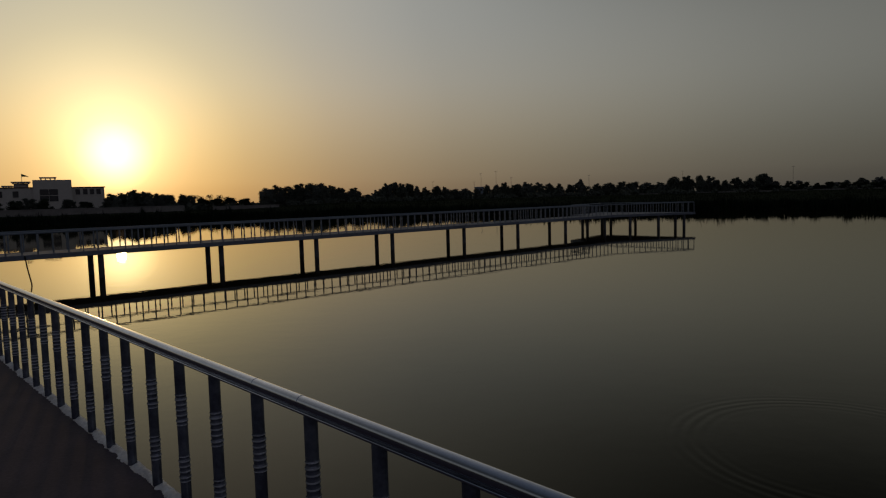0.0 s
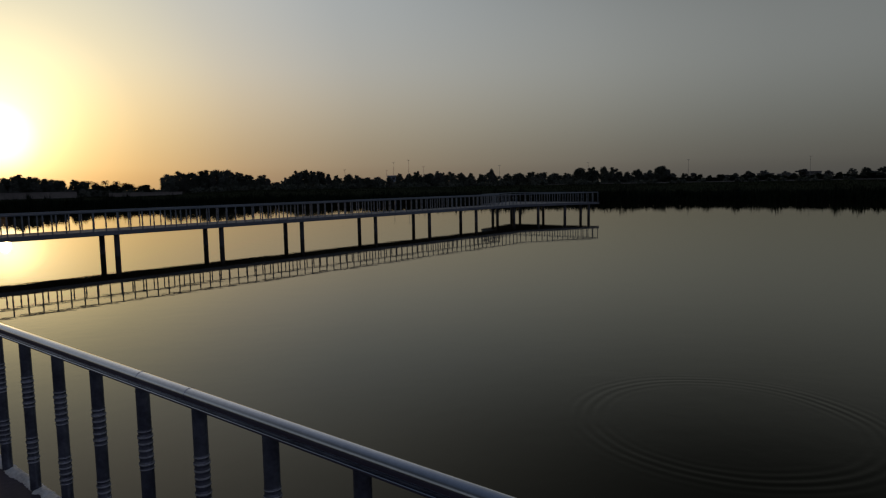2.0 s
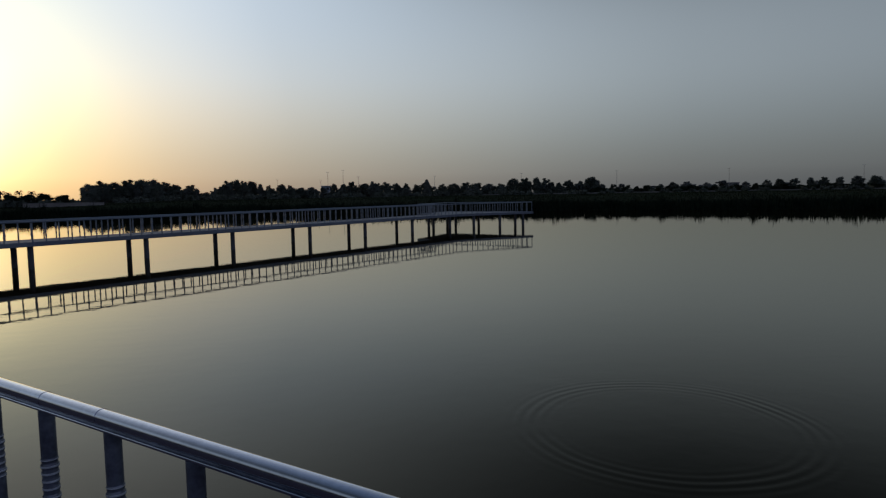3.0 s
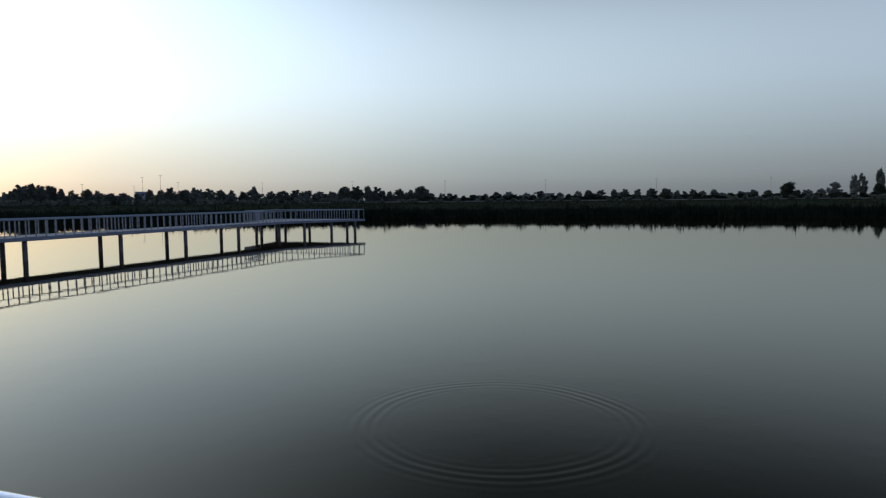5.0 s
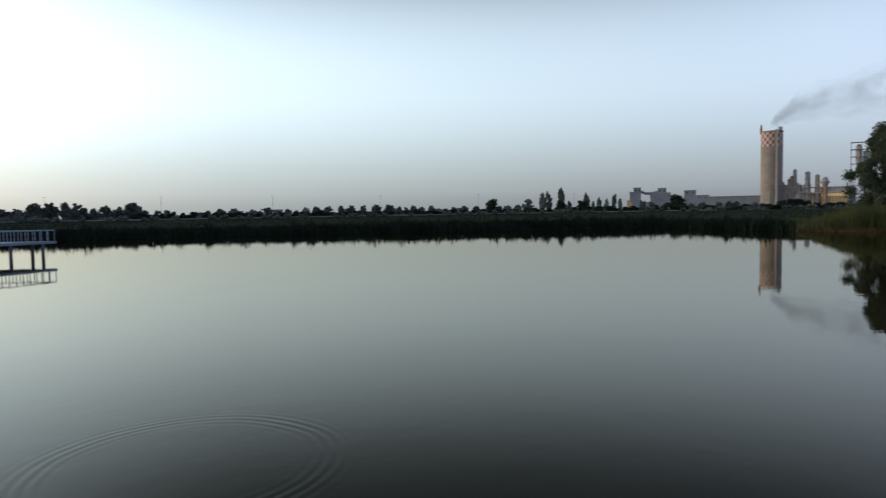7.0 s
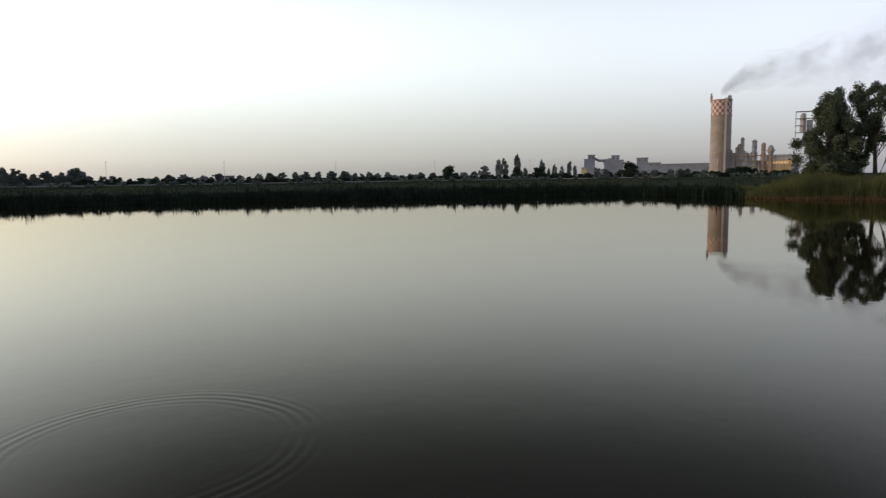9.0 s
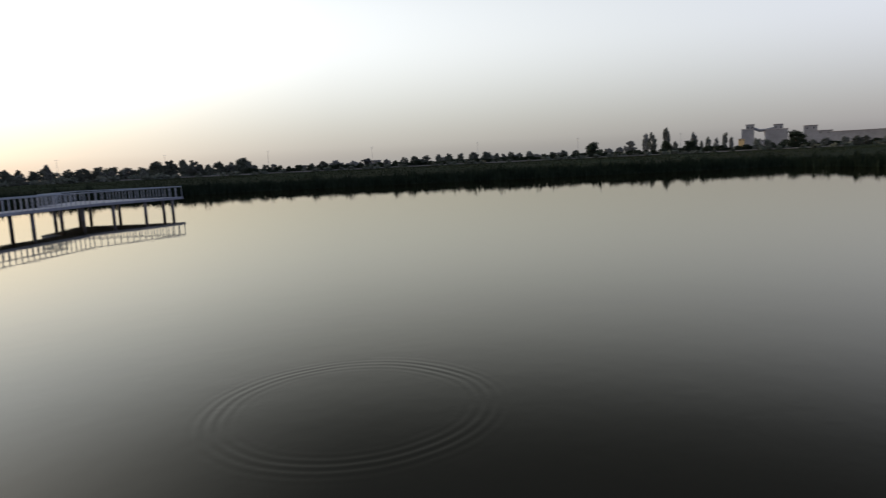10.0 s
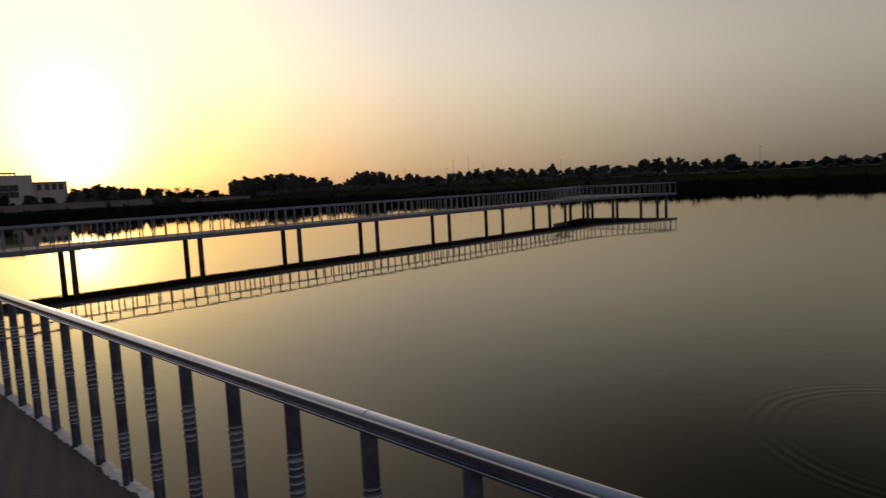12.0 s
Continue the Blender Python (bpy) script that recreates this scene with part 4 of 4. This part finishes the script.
# ---- lamp posts ----
lamp_src = thing("street_lamp", pose(0, 0, -60), "tall thin galvanised lamp post with two lamp heads", "street lamp", "lamp posts behind the lake")
part("pole", Shape().lathe([(0.14, 0), (0.13, 0.3), (0.075, 0.35), (0.045, 10.0)], 8), M_POLE, lamp_src, smooth=True)
part("plinth", Shape().box(-0.3, -0.3, -0.2, 0.3, 0.3, 0.8, 0.04), M_LAMPHEAD, lamp_src, "white painted concrete plinth")
part("arm", Shape().tube([(-0.2, 0, 10.02), (0, 0, 9.9), (0.2, 0, 10.02)], 0.045, 6), M_POLE, lamp_src)
for s in (-1, 1):
    part("lamp_head", Shape().box(s * 0.34 - 0.15, -0.13, 9.98, s * 0.34 + 0.15, 0.13, 10.12, 0.03), M_LAMPHEAD, lamp_src)
LAMPS = [(0.8, 25), (-2.8, 23), (-3.4, 35), (-4.7, 38), (-6.0, 28), (-12.6, 27.5), (-20.1, 29), (-28.1, 29.5), (-36.8, 29), (-45.9, 28), (-54.4, 27), (-62.6, 26)]
for i, (az, top) in enumerate(LAMPS):
    d = 255.0
    p = bearing(az, d)
    g = float(ground_height(p.x, p.y)[0])
    h = (2.45 + top * 0.001 * d - g) / 10.1
    m = Matrix.Translation((p.x, p.y, g)) @ Matrix.Rotation(radians(az + 25 * math.sin(i * 2.1)), 4, "Z") @ Matrix.Diagonal((1, 1, h, 1))
    ob = lamp_src if i == 0 else copy_thing(lamp_src, Matrix.Identity(4))
    ob.matrix_basis = m


def facing(az, d, z=0.0):
    """A frame at that bearing whose x runs to the right as seen from the lake and whose -y faces it."""
    p = bearing(az, d, z)
    return Matrix.Translation(p) @ Matrix.Rotation(radians(az), 4, "Z")


# ---- watch hut ----
hut = thing("watch_hut", facing(-3.2, 245, 2.8), "small pale blue watch hut on a raised base", "hut")
part("base", Shape().box(-1.1, -1.1, -0.3, 1.1, 1.1, 0.9, 0.05), M_CONCRETE, hut)
part("cabin", Shape().box(-1.5, -1.4, 0.9, 1.5, 1.4, 3.1, 0.05), M_HUT, hut)
part("roof", Shape().box(-1.8, -1.7, 3.1, 1.8, 1.7, 3.35, 0.05), M_LAMPHEAD, hut)
for a in (-0.75, 0.75):
    part("window", Shape().box(a - 0.5, -1.44, 1.8, a + 0.5, -1.402, 2.7), M_GLASS, hut)


# ---- house with the compound wall, on the western bank ----
def windows_on(parent, xs, zs, w, h, y):
    for zc in zs:
        for xc in xs:
            wdw = part("window", Shape().box(xc - w / 2, y - 0.05, zc, xc + w / 2, y - 0.004, zc + h), M_GLASS, parent)
            part("sill", Shape().box(xc - w / 2 - 0.1, y - 0.18, zc - 0.12, xc + w / 2 + 0.1, y - 0.003, zc - 0.004), M_WHITEWALL, wdw)


D = 190.0
house = thing("house", facing(31.0, D, 1.0), "pale rendered flat-roofed building with stepped roof terraces", "building")


def hx(az):
    return D * math.tan(radians(31.0 - az))


def hz(s):
    return 2.45 + (s - 2.9) * 0.001 * D - 1.0


part("wall", Shape().box(hx(38), 0, -0.5, hx(30.95), 14, hz(30), 0.08), M_WHITEWALL, house)
part("wall", Shape().box(hx(31.9), -1.2, -0.5, hx(29.4), 12, hz(40), 0.08), M_WHITEWALL, house)
part("wall", Shape().box(hx(29.4) + 0.003, 0.4, -0.5, hx(27.2), 13, hz(29.6), 0.08), M_WHITEWALL, house)
part("cornice", Shape().box(hx(29.4) + 0.003, 0.1, hz(29.6), hx(27.2) + 0.3, 13.2, hz(30.8), 0.05), M_TRIM, house, "dark brown cornice")
part("cornice", Shape().box(hx(38), -0.3, hz(30), hx(31.92), 14.2, hz(31), 0.05), M_TRIM, house, "dark brown cornice")
part("stair_house", Shape().box(hx(33.1), 2, hz(31), hx(32.2), 6, hz(36.5), 0.05), M_WHITEWALL, house)
for (a, b, lo, hi) in ((31.4, 30.4, 40, 44), (33.2, 32.1, 35.8, 38.4), (33.8, 33.2, 31, 33.4)):
    for xx in np.linspace(hx(a) + 0.15, hx(b) - 0.15, 4):
        for yy in (0.0, 3.2):
            part("post", Shape().box(xx - 0.13, yy - 0.13 + 1, hz(lo) - 0.02, xx + 0.13, yy + 0.13 + 1, hz(hi) - 0.25), M_WHITEWALL, house)
    part("roof_frame", Shape().box(hx(a) - 0.2, 0.6, hz(hi) - 0.25, hx(b) + 0.2, 4.6, hz(hi), 0.04), M_WHITEWALL, house)
windows_on(house, [hx(a) for a in (31.2, 30.6)], (hz(20), hz(12)), 1.9, 1.5, -1.2)
windows_on(house, [hx(a) for a in (29.0, 28.5, 28.05, 27.6)], (hz(20.5),), 1.0, 1.4, 0.4)
windows_on(house, [hx(a) for a in (36.0, 35.0, 34.0, 33.0)], (hz(18),), 1.2, 1.5, 0.0)
part("flag_pole", Shape().lathe([(0.06, hz(30.5)), (0.04, hz(49.5))], 6, Matrix.Translation((hx(32.6), 5, 0))), M_POLE, house)
part("flag", Shape().add([(hx(32.6), 5, hz(49.4)), (hx(32.6), 5, hz(45.4)), (hx(32.35), 5.1, hz(45.6)), (hx(32.1), 5.0, hz(45.0)), (hx(32.3), 4.9, hz(47.2))],
                         [(0, 1, 2, 4), (4, 2, 3)]).add([(hx(32.6), 5.03, hz(49.4)), (hx(32.6), 5.03, hz(45.4)), (hx(32.35), 5.13, hz(45.6)), (hx(32.1), 5.03, hz(45.0)), (hx(32.3), 4.93, hz(47.2))],
                         [(4, 2, 1, 0), (3, 2, 4)]), M_FLAG, house, "small waving flag")

wall_run = [(39.0, 148), (31, 150), (26, 152), (21.5, 156)]
wall_thing = thing("compound_wall", pose(0, 0, 0), "long grey plastered compound wall with pillars", "wall")
for (a0, d0), (a1, d1) in zip(wall_run[:-1], wall_run[1:]):
    p, q = bearing(a0, d0), bearing(a1, d1)
    length = (q - p).length
    mm = Matrix.Translation((p.x, p.y, 0.9)) @ Matrix.Rotation(math.atan2(q.y - p.y, q.x - p.x), 4, "Z")
    part("wall_panel", Shape().box(0, -0.12, -0.5, length, 0.12, 1.35), M_COMPOUND, wall_thing, m=mm)
    part("coping", Shape().box(0, -0.2, 1.352, length, 0.2, 1.47), M_COMPOUND, wall_thing, m=mm)
    for i in range(int(length // 4)):
        part("pillar", Shape().box(i * 4 - 0.2, -0.22, -0.5, i * 4 + 0.2, 0.22, 1.34), M_COMPOUND, wall_thing, m=mm)

garden_wall = thing("garden_wall", pose(0, 0, 0), "low plain grey wall among the shrubs by the water", "wall")
p, q = bearing(19.3, 158), bearing(14.0, 163)
mm = Matrix.Translation((p.x, p.y, 0.9)) @ Matrix.Rotation(math.atan2(q.y - p.y, q.x - p.x), 4, "Z")
part("wall_panel", Shape().box(0, -0.12, -0.5, (q - p).length, 0.12, 0.95, 0.03), M_COMPOUND, garden_wall, m=mm)
part("coping", Shape().box(-0.1, -0.2, 0.952, (q - p).length + 0.1, 0.2, 1.06, 0.03), M_COMPOUND, garden_wall, m=mm)

# ---- fertiliser works on the eastern horizon ----
D = 700.0
TZ = 2.1


def at_d(s):
    """Height at the works for a steepness in thousandths."""
    return 2.45 + (s - 3.0) * 0.001 * D


def top_frame(az):
    return facing(az - 0.16, D, TZ)


tower = thing("prilling_tower", top_frame(-77.70), "tall round concrete tower with a red and white chequered top", "tower")
TH = at_d(105.8) - TZ
part("shaft", Shape().lathe([(9.6, 0), (9.45, TH * 0.5), (9.45, TH - 15.0)], 40), M_TOWER, tower, smooth=True)
part("chequered_band", Shape().lathe([(9.5, TH - 15.0), (9.5, TH - 1.2)], 40), M_CHECK, tower, "red and white painted checks", True)
part("rim", Shape().lathe([(9.5, TH - 1.2), (9.9, TH - 1.0), (9.9, TH), (9.4, TH), (9.4, TH - 1.0)], 40), M_RUST, tower, smooth=True)
for q in (TH - 15.0, TH - 31.0, TH - 50.0):
    part("gallery", Shape().lathe([(9.45, q - 0.5), (9.95, q - 0.4), (9.95, q + 0.1), (9.45, q + 0.2)], 40), M_RUST, tower, smooth=True)
part("lift_shaft", Shape().box(3.0, -10.8, 0, 5.0, -8.0, TH + 1.0, 0.15), M_SHAFT, tower, "pale lift shaft")
part("head_house", Shape().box(5.4, -7.5, TH - 0.6, 8.8, -3.5, TH + 3.2, 0.15), M_STEEL, tower)
part("vent", Shape().lathe([(1.1, TH - 2.0), (1.1, TH + 4.0), (0.8, TH + 4.4), (0.8, TH + 6.5)], 10, Matrix.Translation((-9.3, 0, 0))), M_RUST, tower)
part("pipe", Shape().lathe([(0.5, 0), (0.5, TH * 0.22)], 8, Matrix.Translation((-2.0, -10.6, 0))), M_SHAFT, tower)


def column(az, top, radius, mat, label, extra=True):
    c = thing("process_column", top_frame(az), label, "column", "columns of the works")
    h = at_d(top) - TZ
    part("vessel", Shape().lathe([(radius, 0), (radius, h * 0.62), (radius * 0.8, h * 0.66), (radius * 0.8, h - 1.5), (radius * 0.4, h)], 12), mat, c, smooth=True)
    if extra:
        for q in (0.35, 0.6, 0.78, 0.94):
            part("platform", Shape().lathe([(radius * 0.8, h * q), (radius * (1.2 if q < 0.61 else 0.98), h * q), (radius * (1.2 if q < 0.61 else 0.98), h * q + 0.7), (radius * 0.8, h * q + 0.7)], 10), M_RUST, c)
    part("ladder", Shape().box(-0.4, -radius - 0.7, 0, 0.4, -radius - 0.3, h * 0.95), M_STEEL, c)


for az, top, radius, mat in ((-78.43, 37.5, 2.1, M_RUST), (-78.93, 41, 1.6, M_RUST), (-79.10, 45, 1.7, M_RUST), (-79.31, 53.7, 1.8, M_STEEL), (-79.59, 32.5, 3.3, M_STEEL), (-80.165, 50, 2.35, M_STEEL),
                             (-80.81, 45.6, 2.0, M_RUST), (-78.68, 33, 2.2, M_STEEL), (-79.86, 26, 2.2, M_STEEL), (-80.50, 22, 2.4, M_RUST)):
    column(az, top, radius * 1.15, mat, "weathered steel process column with platforms" if mat is M_RUST else "grey steel process column with platforms")
rc = random.Random(12)
for i in range(24):
    az = -78.35 - rc.random() * 1.75
    column(az, rc.uniform(17, 36), rc.uniform(0.8, 1.7), rc.choice((M_RUST, M_STEEL, M_SHAFT)), "slim process column crowded among larger ones", rc.random() < 0.6)
rack = thing("pipe_rack", top_frame(-79.9), "long steel pipe rack between the process columns", "pipe rack")
for z in (8, 13, 18):
    part("pipe_run", Shape().tube([(-15, -3, z), (14, -3, z)], 0.6, 6), M_RUST, rack)
for xx in range(-15, 15, 5):
    part("frame_leg", Shape().box(xx - 0.3, -3.4, 0, xx + 0.3, -2.6, 18.5), M_STEEL, rack)
flare = thing("cooling_vessel", top_frame(-81.33), "round-headed steel vessel with a ring platform", "vessel")
h = at_d(42) - TZ
part("stem", Shape().lathe([(2.0, 0), (2.0, h * 0.7)], 10), M_RUST, flare, smooth=True)
part("head", Shape().lathe([(2.0, h * 0.7), (2.6, h * 0.74), (2.8, h * 0.88), (2.0, h * 0.95), (0.9, h)], 12), M_STEEL, flare, smooth=True)
part("platform", Shape().lathe([(2.7, h * 0.80), (3.9, h * 0.80), (3.9, h * 0.84), (2.7, h * 0.84)], 12), M_RUST, flare)

hall = thing("plant_hall", top_frame(-81.95), "long ochre plant hall with a row of bright windows", "building")
EAVE, RIDGE = at_d(21.2) - TZ, at_d(29.3) - TZ
part("wall", Shape().box(-10.9, 0, -1, 10.9, 20, EAVE, 0.2), M_YELLOW, hall)
part("roof", Shape().add([(x, y, z) for x in (-11.3, 11.3) for y, z in ((-0.8, EAVE + 0.01), (-0.8, EAVE + 0.6), (7.0, RIDGE), (20.5, RIDGE), (20.5, EAVE + 0.01))],
                         [(0, 1, 2, 3, 4), (9, 8, 7, 6, 5)] + [(k, 5 + k, 5 + (k + 1) % 5, (k + 1) % 5) for k in range(5)]), M_ROOF, hall, "pale dusty pitched roof")
for k in range(7):
    x = -10.5 + k * 3.5
    part("roof_rib", Shape().tube([(x, -0.75, EAVE + 0.68), (x, 6.95, RIDGE + 0.08)], 0.22, 5), M_RUST, hall)
part("annex", Shape().box(11.4, 1, -1, 16.5, 20, at_d(28.3) - TZ, 0.2), M_BLUE, hall, "blue-grey clad annex")
part("lean_to", Shape().box(-16.0, 1, -1, -11.0, 14, at_d(22.3) - TZ, 0.2), M_YELLOW, hall)
for i in range(9):
    part("window", Shape().box(-10.4 + i * 2.35, -0.12, at_d(16.9) - TZ, -8.5 + i * 2.35, -0.005, at_d(20.6) - TZ), M_PANEL, hall, "window with a faint orange glow")
for k in range(8):
    x = -9.4 + k * 2.7
    part("pilaster", Shape().box(x - 0.3, -0.4, -1, x + 0.3, -0.004, at_d(16.5) - TZ), M_RUST, hall)

frame_t = thing("steel_structure", top_frame(-83.6), "open steel structure tower standing behind the trees", "tower")
h = at_d(85) - TZ
for xx in (-8, 0, 8):
    for yy in (0, 8):
        part("column", Shape().box(xx - 0.24, yy - 0.24, 0, xx + 0.24, yy + 0.24, h), M_STEEL, frame_t)
for i in range(9):
    zz = h * (i + 1) / 9
    part("floor_beam", Shape().box(-8.6, -0.6, zz - 0.3, 8.6, 8.6, zz - 0.004), M_STEEL, frame_t)
part("tank", Shape().lathe([(2.6, h * 0.67), (2.6, h * 0.93), (1.2, h * 0.97)], 12, Matrix.Translation((-2, 4, 0))), M_STEEL, frame_t, smooth=True)
part("tank", Shape().box(1, 1, h * 0.56, 6, 7, h * 0.86), M_SHED, frame_t)


def block(az0, az1, top, mat, label, depth=12, panes=True, name="works_building"):
    mid = (az0 + az1) / 2
    w = D * radians(abs(az0 - az1)) / 2
    b = thing(name, top_frame(mid), label, "building", "buildings of the works")
    hh = at_d(top) - TZ
    part("wall", Shape().box(-w, 0, -1, w, depth, hh, 0.15), mat, b)
    part("roof", Shape().box(-w - 0.4, -0.4, hh, w + 0.4, depth + 0.4, hh + 0.5, 0.1), M_STEEL, b)
    for i in range(max(2, int(w / 2.2)) if w < 12 and panes else 0):
        xx = -w + (i + 0.5) * 2 * w / max(2, int(w / 2.2))
        part("window", Shape().box(xx - 0.45, -0.08, hh * 0.84, xx + 0.45, -0.004, hh * 0.92), M_GLASS, b)
    return b


block(-67.02, -67.84, 28.5, M_SHED, "grey clad transfer house of the works", panes=False)
block(-67.33, -67.92, 34.5, M_SHED, "grey clad head house of the works", 8)
block(-68.68, -70.26, 26.5, M_SHED, "grey clad storage house of the works", panes=False)
block(-69.26, -69.92, 33, M_SHED, "grey clad head house of the works", 8)
# the ochre wall colour stands for a low warm glow here
block(-66.8, -67.3, 16, M_YELLOW, "low building of the works, evening glow put into its ochre colour")
block(-71.31, -72.21, 28.8, M_SHED, "grey silo house of the works")
block(-72.2, -77.0, 19.2, M_SHED, "very long grey storage shed", 30)
block(-72.15, -73.2, 21.5, M_SHED, "sloping end of the long storage shed", 20)
block(-67.9, -68.7, 13, M_SHED, "low grey shed of the works")
block(-78.3, -80.7, 13, M_RUST, "low weathered process building between the columns", 14)
conveyor = thing("conveyor_bridge", top_frame(-68.5), "covered sloping conveyor bridge between two works houses", "conveyor")
part("gallery", Shape().tube([(-8.5, 4, at_d(30.0) - TZ), (-2.6, 4, at_d(26.3) - TZ), (3.5, 4, at_d(26.6) - TZ), (10.0, 4, at_d(28.5) - TZ)], 1.5, 6), M_SHED, conveyor)
part("trestle", Shape().tube([(5.0, 4, 0), (2.2, 4, at_d(26.0) - TZ)], 1.1, 6), M_RUST, conveyor)
for az0, az1, top in ((-33.0, -34.2, 10.0), (-34.4, -35.6, 9.0), (-36.2, -37.4, 11.5), (-30.2, -31.0, 8.0)):
    block(az0, az1, top, M_HOUSE, "far pale grey flat-roofed house", 14, name="house")


# smoke drifting from the tower's head, faded at the upper and lower edge the camera sees
def plume(scale, seed, mat):
    line = [(-78.05, 110, 3.5), (-78.1, 118, 5.5), (-78.5, 125, 8.0), (-79.1, 130, 9.5), (-80.2, 139, 14.0), (-81.4, 143, 16.0), (-82.6, 146, 18.0), (-84.4, 148, 20.0), (-86.2, 151, 23.0), (-88.2, 157, 26.0), (-91.0, 166, 30.0), (-95.0, 178, 34.0)]
    pts, radii = [], []
    for (a0, s0, r0), (a1, s1, r1) in zip(line[:-1], line[1:]):
        for i in range(12):
            q = i / 12
            wob = noise.noise((len(pts) * 0.11, seed, 0.0)) * 3.5
            pts.append(bearing(a0 + (a1 - a0) * q, D + 10 * math.sin(seed), at_d(s0 + (s1 - s0) * q + wob)))
            radii.append((r0 + (r1 - r0) * q) * scale)
    sides = 40
    v, f, fade = [], [], []
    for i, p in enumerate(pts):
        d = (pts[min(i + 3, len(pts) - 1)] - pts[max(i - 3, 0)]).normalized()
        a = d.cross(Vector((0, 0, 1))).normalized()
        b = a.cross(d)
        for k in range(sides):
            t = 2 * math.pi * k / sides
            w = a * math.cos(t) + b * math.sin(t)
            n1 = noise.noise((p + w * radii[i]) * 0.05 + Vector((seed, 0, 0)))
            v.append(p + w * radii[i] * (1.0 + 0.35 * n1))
            # thinnest where the tube turns edge-on to the camera
            fade.append(abs(math.cos(t)) ** 1.6 * min(1.0, 0.35 + i / 20) * (1.0 - 0.55 * i / len(pts)))
    for i in range(len(pts) - 1):
        f += [(i * sides + k, i * sides + (k + 1) % sides, (i + 1) * sides + (k + 1) % sides, (i + 1) * sides + k) for k in range(sides)]
    me = Shape().add(v, f).mesh("puffs", mat, True)
    me.attributes.new("view_fade", "FLOAT", "POINT").data.foreach_set("value", fade)
    return me


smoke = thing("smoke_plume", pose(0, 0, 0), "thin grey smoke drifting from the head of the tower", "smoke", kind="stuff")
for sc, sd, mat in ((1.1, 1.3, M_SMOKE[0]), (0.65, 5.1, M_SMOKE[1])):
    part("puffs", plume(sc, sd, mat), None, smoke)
